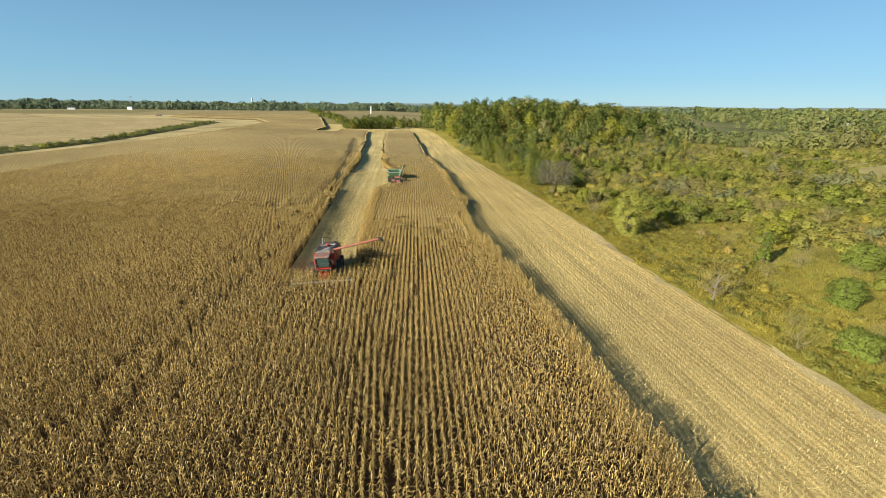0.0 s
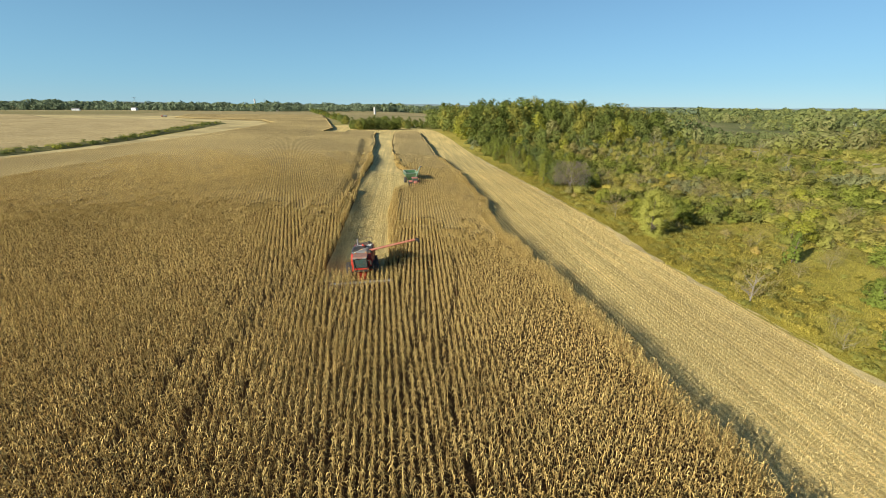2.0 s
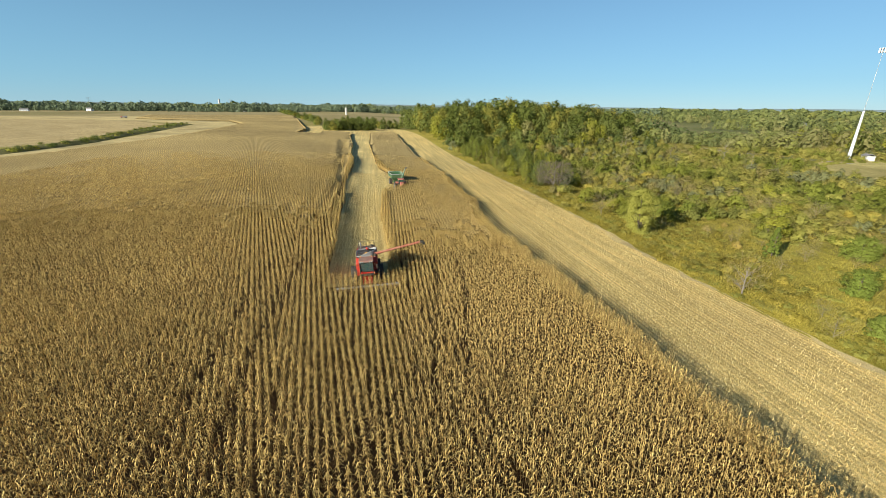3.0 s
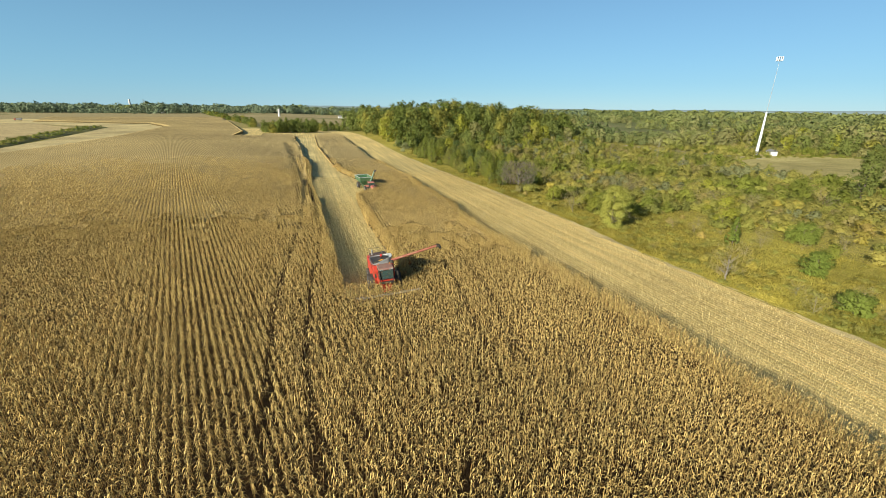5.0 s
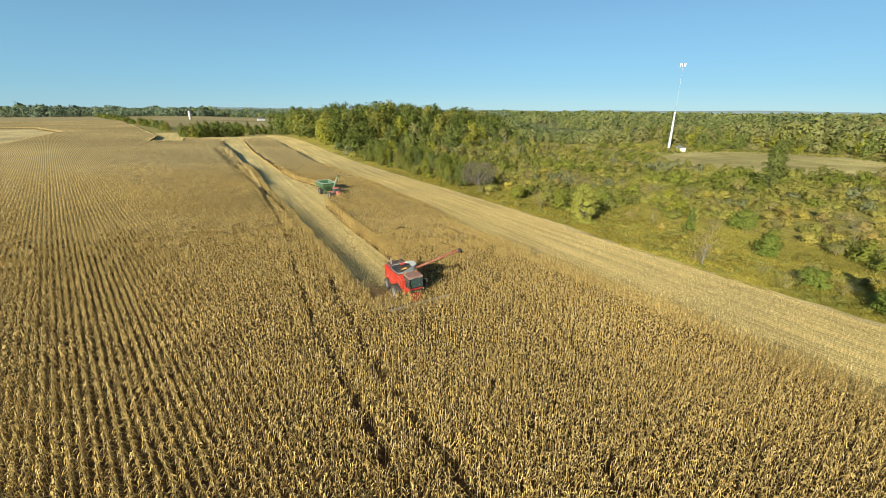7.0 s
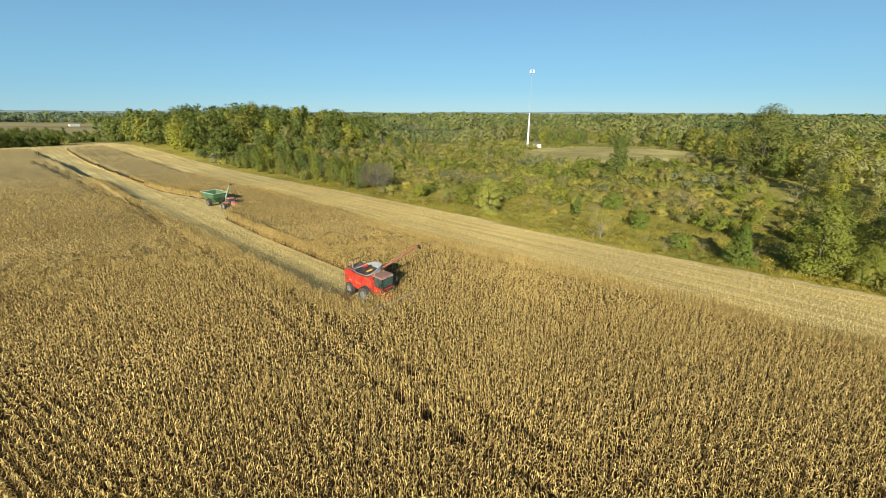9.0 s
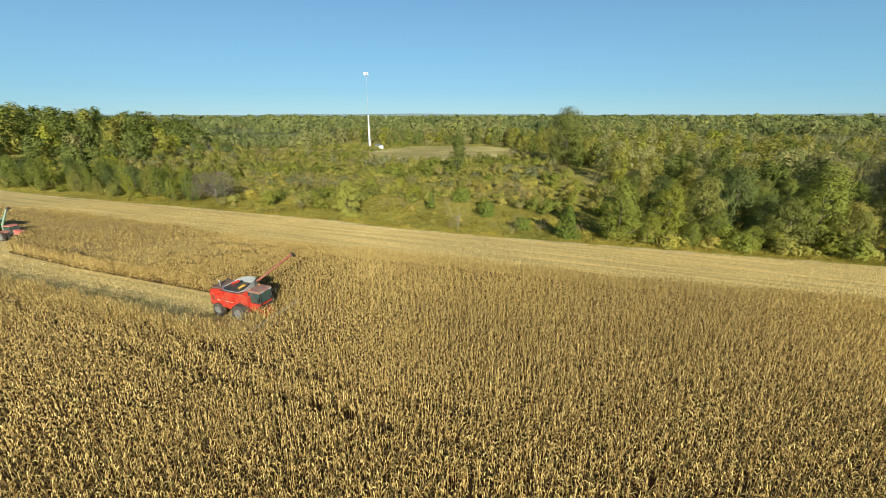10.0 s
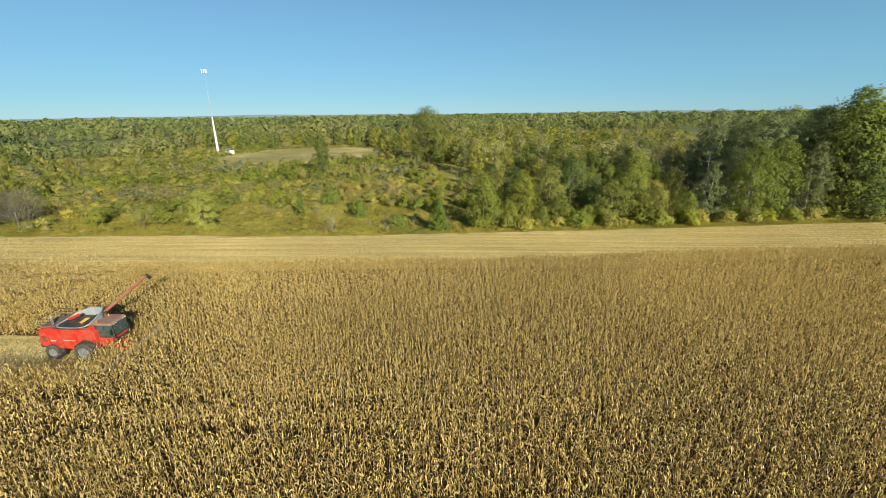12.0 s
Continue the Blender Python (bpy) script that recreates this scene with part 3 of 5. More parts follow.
def build_weeds():
    r = np.random.default_rng(12)
    n = 78000
    y = np.concatenate([r.uniform(-98, 190, n * 3 // 4), r.uniform(-98, 270, n // 4)])
    off = np.abs(r.normal(0, 1, len(y)))
    x = weed_left(y) + 0.5 + np.where(r.uniform(size=len(y)) < 0.25, off * 1.5, off * 30)
    z = lie(x, y) - 0.03
    edge = np.clip((x - weed_left(y)) / 2.5, 0.4, 1)
    tris = []
    for k in range(2):
        a = r.uniform(0, 6.28, len(y))
        hgt = r.uniform(0.2, 0.62, len(y)) * edge
        w = r.uniform(0.04, 0.09, len(y))
        f = np.stack([x + r.normal(0, 0.2, len(y)), y + r.normal(0, 0.2, len(y)), z], -1)
        d = np.stack([np.cos(a) * w, np.sin(a) * w, 0 * a], -1)
        top = f + np.stack([r.normal(0, 0.2, len(y)), r.normal(0, 0.2, len(y)), hgt], -1)
        tris.append(np.stack([f - d, f + d, top], 1))
    t = np.concatenate(tris)
    return soup("tall_weeds", t.reshape(-1, 3), np.full(len(t), 3), WEED_BLADES)


strip("weed_bank", weed_left, lambda y: weed_left(y) + 44, -130, 330, WEEDS, 0.0, "rank brown-green goldenrod and grass along the field")
tagged(new("tall_weeds", build_weeds()), "tall goldenrod and dry grass stems in autumn colours", "weeds", kind="stuff")


# ---------------------------------------------------------------- trees and shrubs
def tube(bm, pts, radii, sides=6):
    """A tapered limb through pts."""
    rings = []
    for i, (p, r) in enumerate(zip(pts, radii)):
        p = Vector(p)
        d = (Vector(pts[min(i + 1, len(pts) - 1)]) - Vector(pts[max(i - 1, 0)])).normalized()
        q = d.to_track_quat("Z", "Y")
        rings.append([bm.verts.new(p + q @ Vector((math.cos(6.2832 * k / sides) * r, math.sin(6.2832 * k / sides) * r, 0))) for k in range(sides)])
    for a, b in zip(rings, rings[1:]):
        for k in range(sides):
            bm.faces.new((a[k], a[(k + 1) % sides], b[(k + 1) % sides], b[k]))
    bm.faces.new(rings[-1])
    bm.faces.new(list(reversed(rings[0])))


def crown_mesh(name, mat, r, height, radius, base, clumps, per, leaf, shape="round", fill=0.35, lump=(0.15, 0.29)):
    """Many small leaves in clumps; the clumps fill an uneven crown from base to height."""
    u = r.uniform(0, 1, clumps)
    az = r.uniform(0, 6.28, clumps)
    if shape == "cone":
        prof = (1 - u) ** 0.8 * radius
    elif shape == "column":
        prof = np.sin(np.pi * np.clip(u * 0.9 + 0.1, 0, 1)) ** 0.5 * radius
    else:
        prof = np.sqrt(np.clip(1 - (2 * u - 0.85) ** 2 / 1.35, 0.02, 1)) * radius
    prof = prof * (0.85 + 0.25 * np.sin(az * 3 + u * 5) + r.normal(0, 0.08, clumps))
    rad = prof * (1.12 - lump[1]) * np.clip(fill + (1 - fill) * np.sqrt(r.uniform(0, 1, clumps)), 0, 1)
    c = np.stack([np.cos(az) * rad, np.sin(az) * rad, base + u * (1.06 - 0.55 * lump[1]) * (height - base)], -1)
    size = radius * r.uniform(*lump, clumps) * (0.7 if shape == "cone" else 1)
    p = np.repeat(c, per, 0)
    s = np.repeat(size, per)
    d = r.normal(0, 1, p.shape)
    d /= np.linalg.norm(d, axis=1)[:, None]
    p = p + d * (s * r.uniform(0.62, 1.0, len(p)))[:, None] * np.array([1, 1, 0.8])
    out = (p - np.array([0, 0, base + 0.35 * (height - base)])) / np.array([radius, radius, 0.55 * (height - base)])
    way = d * 0.55 + out * 0.7 + np.array([0, 0, 0.3])
    n = way / np.linalg.norm(way, axis=1)[:, None] + r.normal(0, 0.26, p.shape)
    n /= np.linalg.norm(n, axis=1)[:, None]
    t = np.cross(n, r.normal(0, 1, p.shape))
    t /= np.linalg.norm(t, axis=1)[:, None]
    b = np.cross(n, t)
    L = (leaf * r.uniform(0.6, 1.3, len(p)))[:, None]
    v = np.stack([p - t * L, p + t * L * 0.5 - b * L * 0.75, p + t * L * 0.6 + b * L * 0.7], 1)
    return soup(name, v.reshape(-1, 3), np.full(len(p), 3), mat, way + r.normal(0, 0.12, p.shape))


def limbs(r, height, radius, trunk, base, count, sides=6, upright=0.6):
    bm = bmesh.new()
    lean = Vector((r.normal(0, 0.04), r.normal(0, 0.04), 1)) * height * 0.8
    tube(bm, [(0, 0, -0.3), lean * 0.33, lean * 0.66, lean], [trunk, trunk * 0.75, trunk * 0.5, trunk * 0.15], sides)
    for i in range(count):
        a, f = r.uniform(0, 6.28), r.uniform(base / height, 0.75)
        p = lean * f
        out = Vector((math.cos(a), math.sin(a), upright + r.uniform(-0.2, 0.4)))
        L = radius * r.uniform(0.6, 1.0) * (1.1 - f * 0.5)
        k = Vector((r.normal(0, 0.2), r.normal(0, 0.2), r.normal(0, 0.15))) * L
        tube(bm, [p, p + out * L * 0.5 + k, p + out * L + k * 0.5], [trunk * 0.4, trunk * 0.25, trunk * 0.06], 4)
    return bm


def make_tree(name, seed, height, radius, base, clumps, per, leaf, mat, label, category, shape="round", trunk=0.2, count=7, bark=None, group="", fill=0.35, lump=(0.15, 0.29)):
    r = np.random.default_rng(seed)
    ob = new(name)
    part("trunk", limbs(r, height, radius, trunk, max(base, 0.4), count), bark or BARK, ob)
    part_mesh("crown", crown_mesh("crown", mat, r, height, radius, base, clumps, per, leaf, shape, fill, lump), ob)
    return tagged(ob, label, category, group)


def make_bare(name, seed, height, radius, label, bark, twigs=260, group="", thick=0.022, crown=None):
    """A leafless or nearly leafless shrub: limbs and a haze of twigs."""
    r = np.random.default_rng(seed)
    ob = new(name)
    part("trunk", limbs(r, height, radius, 0.10, 0.3, 14, 5, 0.9), bark, ob)
    a, u = r.uniform(0, 6.28, twigs), r.uniform(0.25, 1, twigs)
    rr = radius * np.sqrt(r.uniform(0.02, 1, twigs)) * (0.5 + 0.6 * np.sin(u * 2.6))
    p = np.stack([np.cos(a) * rr, np.sin(a) * rr, u * height], -1)
    d = np.stack([np.cos(a) * 0.5, np.sin(a) * 0.5, r.uniform(0.4, 1.1, twigs)], -1) * r.uniform(0.4, 0.9, twigs)[:, None]
    d += r.normal(0, 0.25, d.shape)
    w = np.cross(d, r.normal(0, 1, d.shape))
    w = w / np.linalg.norm(w, axis=1)[:, None] * thick
    t = np.stack([p - w, p + w, p + d], 1)
    tagged(part_mesh("bare_crown", soup("bare_crown", t.reshape(-1, 3), np.full(twigs, 3), crown or TWIG), ob), kind="stuff")
    return tagged(ob, label, "shrub", group)


def put(ob, x, y, s=1.0, turn=0.0):
    """Stands a plant at a place of the plan, grown to the plan's scale."""
    X, Y = x * PLAN, y * PLAN
    ob.matrix_basis = pose(X, Y, float(lie(X, Y)) - 0.05, 0, 0, turn) @ Matrix.Scale(s * PLAN, 4)
    return ob


def again(ob, x, y, s=1.0, turn=0.0):
    """A copy of a plant at another place, size and turn."""
    return put(copy_thing(ob, Matrix()), x, y, s, turn)


# single plants that stand out by the field
put(make_tree("lime_tree", 21, 9.2, 3.7, 0.2, 150, 85, 0.125, LEAF_LIME, "pale lime-green leafy tree standing alone in the weeds", "tree", lump=(0.16, 0.27), fill=0.5), 42.6, 72.0)
put(make_bare("snag", 22, 5.0, 2.2, "small leafless bleached tree in the goldenrod", PALE_BARK, 320), 37.8, 42.5)
put(make_tree("cedar", 23, 7.0, 3.2, 0.1, 190, 34, 0.13, LEAF_CEDAR, "dense green cedar at the weedy field edge", "tree", "cone", 0.14, 4, fill=0.6), 40.6, 21.4)
put(make_tree("small_cedar", 24, 3.1, 2.3, 0.1, 110, 34, 0.12, LEAF_CEDAR, "low rounded green juniper in the weeds", "shrub", "round", 0.08, 4, fill=0.6), 43.8, 30.6)
put(make_tree("juniper", 25, 4.2, 2.2, 0.1, 110, 34, 0.13, LEAF_CEDAR, "rounded green juniper among goldenrod", "shrub", "round", 0.1, 4, fill=0.6), 54.0, 41.0)
put(make_tree("spreading_juniper", 35, 4.6, 3.4, 0.1, 150, 34, 0.14, LEAF_CEDAR, "broad green juniper at the edge of the brush", "shrub", "round", 0.1, 5, fill=0.6), 71.3, 53.5)
put(make_tree("slender_cedar", 26, 5.6, 1.7, 0.1, 90, 36, 0.13, LEAF_CEDAR, "slender grey-green cedar among goldenrod", "tree", "cone", 0.1, 4, fill=0.5), 57.2, 56.6)
put(make_tree("dark_poplar", 27, 17.5, 3.7, 0.6, 260, 30, 0.24, LEAF_DARK, "tall dark green columnar tree above the brush", "tree", "column", 0.28, 6), 128, 75)
put(make_tree("round_bush", 28, 4.2, 2.4, 0.1, 80, 38, 0.16, LEAF_GREEN, "round green bush beside the stubble", "shrub", "round", 0.1, 5, fill=0.5), 46, 99.5)
put(make_bare("grey_bush", 29, 5.0, 3.0, "grey leafless bush beside the stubble", TWIG, 420), 42.5, 85.6)
put(make_bare("thorn_bush", 30, 8.2, 5.0, "large dark grey twiggy thorn bush beside the stubble", PALE_BARK, 3000, thick=0.03, crown=BARK), 44.5, 117)
put(make_tree("shade_bush", 31, 4.5, 3.0, 0.1, 80, 38, 0.17, LEAF_DARK, "low dark green bush in the shade of a thorn bush", "shrub", "round", 0.1, 5, fill=0.5), 51, 122)
put(make_tree("great_oak", 32, 28.5, 12.5, 1.0, 170, 80, 0.36, LEAF_DEEP, "broad olive-green oak standing above the wood", "tree", trunk=0.45, count=10, lump=(0.2, 0.3)), 178, 36)
dead = put(make_bare("dead_tree", 33, 17, 4.5, "tall bleached dead tree among green growth", PALE_BARK, 420, "bleached dead trees"), 64, -42, 1.2)

# kinds of plants that repeat
SHRUBS = [make_tree("shrub", 40 + i, h, w, 0.1, n, 62, lf, m, lab, "shrub", "round", 0.07, 4, group="brush beyond the stubble", fill=0.5, lump=(0.28, 0.42))
          for i, (h, w, n, lf, m, lab) in enumerate((
              (3.4, 2.7, 15, 0.21, LEAF_YELLOW, "bushy shrub with yellow-green autumn leaves"),
              (2.7, 2.4, 14, 0.20, LEAF_OLIVE, "low olive-brown shrub in the goldenrod"),
              (4.2, 2.9, 16, 0.22, LEAF_GREEN, "leafy green shrub in the brush"),
              (3.1, 3.0, 15, 0.21, LEAF_YELLOW, "spreading shrub turning yellow"),
              (2.3, 2.0, 13, 0.18, LEAF_RUST, "small rust-brown shrub in dry weeds")))]
GREY = [make_bare("bare_shrub", 50 + i, h, w, "grey leafless shrub in the brush", TWIG, 240, "bare shrubs in the brush") for i, (h, w) in enumerate(((3.6, 2.2), (4.6, 2.6)))]
TREES = [make_tree("tree", 60 + i, h, w, b, n, 38, lf * 0.86, m, lab, "tree", "round", 0.2, 7, group="trees of the woods", fill=0.45)
         for i, (h, w, b, n, lf, m, lab) in enumerate((
             (11, 4.2, 0.6, 177, 0.184, LEAF_WOOD, "green leafy tree in the wood"),
             (13, 4.6, 0.9, 184, 0.192, LEAF_DEEP, "olive-green tree at the wood edge"),
             (15, 5.0, 0.5, 198, 0.200, LEAF_DARK, "tall dark green tree in the wood"),
             (10, 4.4, 0.5, 177, 0.184, LEAF_DEEP, "olive-green tree with a full crown in the wood"),
             (17, 4.6, 0.8, 198, 0.200, LEAF_WOOD, "tall slender green tree in the wood"),
             (9, 4.0, 0.4, 163, 0.176, LEAF_OLIVE, "olive-brown tree at the wood edge")))]
TALL = [make_tree("tall_tree", 90 + i, h, w, 0.8, n, 44, 0.125, LEAF_WILLOW, lab, "tree", "column", 0.2, 18, PALE_BARK, "trees of the woods", 0.25, (0.09, 0.19))
        for i, (h, w, n, lab) in enumerate(((17, 4.4, 260, "tall wispy grey-green tree with pale limbs"), (15, 5.0, 280, "broad wispy grey-green tree by the field")))]
for i, k in enumerate(TALL):
    put(k, 58 + 9 * i, -62 + 5 * i, 1.45, 80 * i)
BARE = [make_bare("bare_tree", 80 + i, h, w, "grey leafless tree in the wood", TWIG, 900, "leafless trees") for i, (h, w) in enumerate(((15, 3.6), (12, 3.2)))]
for i, k in enumerate(BARE):
    put(k, 119 + 21 * i, 248 - 114 * i, 0.75 - 0.2 * i, 30 * i)
for i, k in enumerate(SHRUBS + GREY):
    put(k, 66 + 9 * i, 66 + 7 * (i % 4), 1.0, 40 * i)
for i, k in enumerate(TREES):
    put(k, 47 + 4 * (i % 3), 4 - 6 * i, 1.0, 50 * i)


def spread(seed, x0, x1, y0, y1, gap, want, test, used):
    """Uneven places at least gap apart in the part of a rectangle where test holds."""
    r = np.random.default_rng(seed)
    out = []
    for _ in range(want * 12):
        x, y = r.uniform(x0, x1), r.uniform(y0, y1)
        if test(x, y) and all((x - a) ** 2 + (y - b) ** 2 > gap * gap for a, b in used):
            used.append((x, y))
            out.append((x, y))
            if len(out) >= want:
                break
    return out


def meadow(x, y):
    return (x - 232) ** 2 / 66 ** 2 + (y - 122) ** 2 / 60 ** 2 < 1


def wood_a(x, y):
    return y < (10 if x < 100 else 10 + (x - 100) * 0.42) + 3 * math.sin(x / 6) and x > float(weed_left(y * PLAN)) / PLAN + 4.0


def wood_b(x, y):
    return y > 205 + 0.35 * max(0, x - 36) and float(weed_left(y * PLAN)) / PLAN + 5 < x < 0.70 * y


def open_weeds(x, y):
    """The grassy bays by the stubble, where brush is low and thin."""
    return (12 < y < 66 and x < 62 + 6 * math.sin(y / 5)) or (46 < y < 80 and x < 72 + 4 * math.sin(y / 4)) or (80 <= y < 112 and x < 47 + 3 * math.sin(y / 5))


def tone(x, y, r):
    """Which leaves grow at a place: kinds keep company over tens of metres. An index into LEAVES."""
    f = math.sin(x / 9.0 + 1.1) + math.sin(y / 12.0 + 0.5) + 0.8 * math.sin((x + y) / 17.0) + r.gauss(0, 0.55)
    return r.choice((0, 0, 7)) if f > 1.1 else r.choice((2, 2, 0)) if f > 0.1 else r.choice((3, 3, 2)) if f > -0.9 else r.choice((3, 4, 6))


USED = [(42.6, 72), (37.8, 42.5), (40.6, 21.4), (43.8, 30.6), (54, 41), (71.3, 53.5), (57.2, 56.6), (128, 75), (46, 99.5), (42.5, 85.6), (44.5, 117), (51, 122)]
USED += [(42.6 + 5.5 * math.cos(k), 72 + 5.5 * math.sin(k)) for k in range(7)]
USED += [(66 + 9 * i, 66 + 7 * (i % 4)) for i in range(7)] + [(47 + 4 * (i % 3), 4 - 6 * i) for i in range(6)]
USED += [(58, -62), (67, -57), (64, -42), (60, -40), (55, -37), (56.5, -45), (60, -52), (66, -50), (58, -71), (66, -70), (75, -66), (63, -82), (74, -80)]
rr = random.Random(5)
for x, y in spread(1, 42, 82, -104, 40, 4.6, 112, wood_a, USED):
    big = 1.0 + 0.62 * max(0, min(1, (-y - 34) / 22))
    kinds = [TREES[0], TREES[0], TREES[0], TREES[1], TREES[2], TREES[3], TREES[5]] if y > -34 else [TREES[0], TREES[2], TREES[4], TALL[0], TALL[0], TALL[1], TALL[1]]
    big *= min(1.0, 0.62 + 0.012 * (x - 42)) if -40 < y < 12 else 1.0
    again(rr.choice(kinds), x, y, rr.uniform(0.6, 1.1) * big, rr.uniform(0, 360))
for x, y, s in ((56.5, -45, 1.15), (60, -52, 1.45), (66, -50, 1.4), (58, -71, 1.4), (66, -70, 1.55), (75, -66, 1.6), (63, -82, 1.5), (74, -80, 1.6)):
    again(rr.choice(TALL), x, y, s * rr.uniform(0.92, 1.08), rr.uniform(0, 360))
for x, y in spread(12, 74, 104, -62, -34, 4.0, 18, lambda x, y: True, []):
    again(rr.choice(BARE), x, y, rr.uniform(0.95, 1.25), rr.uniform(0, 360))
for x, y, s in ((156, 164, 0.6), (128, 150, 0.4), (104, 176, 0.45), (110, 182, 0.5), (97, 170, 0.4), (60.5, 53.4, 0.33), (88, 92, 0.4), (74, 110, 0.42)):
    again(rr.choice(BARE), x, y, s, rr.uniform(0, 360))
for x, y, s in ((127, 230, 0.62), (134, 227, 0.5), (139, 231, 0.66), (146, 228, 0.45), (152, 172, 0.85), (147, 152, 0.6), (113, 258, 0.7), (142, 195, 0.5), (121, 163, 0.4), (176, 96, 0.5), (118, 196, 0.45)):
    again(dead, x, y, s * rr.uniform(0.9, 1.1), rr.uniform(0, 360))
for x, y in spread(6, 37, 60, 120, 215, 4.6, 64, lambda x, y: x > float(weed_left(y * PLAN)) / PLAN + 5, USED):
    again(rr.choice(TREES[:3] + TREES[4:5] + SHRUBS[2:3]), x, y, rr.uniform(0.4, 0.65), rr.uniform(0, 360))
for x, y in spread(4, 40, 112, 8, 150, 3.3, 205, lambda x, y: not wood_a(x, y) and not open_weeds(x, y) and x > float(weed_left(y * PLAN)) / PLAN + 3.5, USED):
    again(rr.choice(GREY) if rr.random() < 0.12 else SHRUBS[{0: 2, 7: 2, 2: rr.choice((0, 3)), 3: 1, 4: 4, 6: 4}[tone(x, y, rr)]], x, y, rr.uniform(0.6, 1.2), rr.uniform(0, 360))
for x, y in spread(11, 40, 64, -85, 14, 2.4, 46, lambda x, y: 2.6 < x - float(weed_left(y * PLAN)) / PLAN < 7, []):
    again(rr.choice((SHRUBS[0], SHRUBS[1], SHRUBS[2], SHRUBS[2])), x, y, rr.uniform(0.6, 1.15), rr.uniform(0, 360))
for x, y in spread(9, 38, 72, 14, 112, 3.0, 34, open_weeds, USED):
    again(rr.choice(SHRUBS[1:2] + SHRUBS[4:] + GREY), x, y, rr.uniform(0.3, 0.6), rr.uniform(0, 360))


def thicket(name, sites, mats, label, seed, per=15, clumps=(22, 34)):
    """Plants past counting, joined: each a crown of clumps of leaves. Sites: x, y, height, radius, material."""
    r = np.random.default_rng(seed)
    verts, which, ways = [], [], []
    for x, y, h, w, k in sites:
        n = clumps[1] if h > 6 else clumps[0]
        lump = 0.27 if h > 6 else 0.40
        fine = 3 if h > 6 and x < 135 and y < 60 else 1
        X, Y = x * PLAN, y * PLAN
        u, az = r.uniform(0, 1, n), r.uniform(0, 6.28, n)
        rad = w * np.sqrt(np.clip(1 - (2 * u - 0.85) ** 2 / 1.35, 0.03, 1)) * (0.85 + 0.25 * np.sin(az * 3 + h)) * np.sqrt(r.uniform(0.35, 1, n)) * (1.1 - lump)
        c = np.stack([X + np.cos(az) * rad, Y + np.sin(az) * rad, float(lie(X, Y)) + h * (0.06 + (0.98 - 0.5 * lump) * u)], -1)
        p = np.repeat(c, per * fine, 0)
        d = r.normal(0, 1, p.shape)
        d /= np.linalg.norm(d, axis=1)[:, None]
        p = p + d * (w * lump * r.uniform(0.72, 1.05, len(p)))[:, None] * np.array([1, 1, min(1.0, 0.5 + 0.5 * h / w)])
        out = (p - np.array([X, Y, float(lie(X, Y)) + 0.35 * h])) / np.array([w, w, 0.6 * h])
        way = d * 0.55 + out * 0.7 + np.array([0, 0, 0.3])
        ways.append(way + r.normal(0, 0.09, p.shape))
        nn = way / np.linalg.norm(way, axis=1)[:, None] + r.normal(0, 0.22, p.shape)
        nn /= np.linalg.norm(nn, axis=1)[:, None]
        t = np.cross(nn, r.normal(0, 1, p.shape))
        t /= np.linalg.norm(t, axis=1)[:, None]
        b = np.cross(nn, t)
        L = (w * (0.105 if h > 6 else 0.125) / fine ** 0.5 * r.uniform(0.6, 1.3, len(p)))[:, None]
        verts.append(np.stack([p - t * L, p + t * L * 0.5 - b * L * 0.75, p + t * L * 0.6 + b * L * 0.7], 1))
        which.append(np.full(len(p), k))
    v, which = np.concatenate(verts), np.concatenate(which)
    me = soup(name, v.reshape(-1, 3), np.full(len(v), 3), mats[0], np.concatenate(ways))
    for m in mats[1:]:
        me.materials.append(m)
    me.polygons.foreach_set("material_index", which.astype(np.int32))
    return tagged(new(name, me), label, name.replace("_", " "), kind="stuff")


LEAVES = [LEAF_GREEN, LEAF_DARK, LEAF_YELLOW, LEAF_OLIVE, LEAF_RUST, TWIG, LEAF_GREY, LEAF_DEEP, LEAF_OAK]
sites = []
for x, y in spread(2, 82, 300, -130, 95, 6.5, 250, wood_a, USED):
    sites.append((x, y, rr.uniform(12, 21), rr.uniform(5, 8), rr.choice((1, 0, 8, 6, 6, 7, 7, 7))))
for x, y in spread(3, 24, 300, 205, 440, 8.8, 270, wood_b, USED):
    grown = max(0.25, min(1.0, (y - 195) / 100)) * max(0.35, min(1.0, (0.74 * y - x) / 45))
    tall = rr.uniform(20, 28) * grown
    sites.append((x, y, tall, 2.6 + tall * 0.30, rr.choice((1, 8, 8, 8, 7)) if grown > 0.8 else rr.choice((0, 1, 1, 6, 7, 8))))
for x, y in spread(8, -42, 25, 385, 470, 6.0, 50, lambda x, y: y > 385 + abs(x + 25) * 0.3, USED):
    sites.append((x, y, rr.uniform(5, 14), rr.uniform(3.5, 6), rr.choice((8, 8, 1, 7))))
for x, y in spread(13, -46, -6, 350, 372, 3.4, 60, lambda x, y: y > 346 + (x + 43) * 0.42, []):
    sites.append((x, y, rr.uniform(7, 12.5), rr.uniform(3.4, 5.2), rr.choice((8, 8, 1, 7))))
for k in range(60):
    f = (k + rr.random()) / 60
    sites.append((-56 - 150 * f + rr.uniform(-4, 4), 440 + 580 * f + rr.uniform(-8, 8), rr.uniform(4, 11), rr.uniform(4, 7), rr.choice((8, 8, 1, 7))))
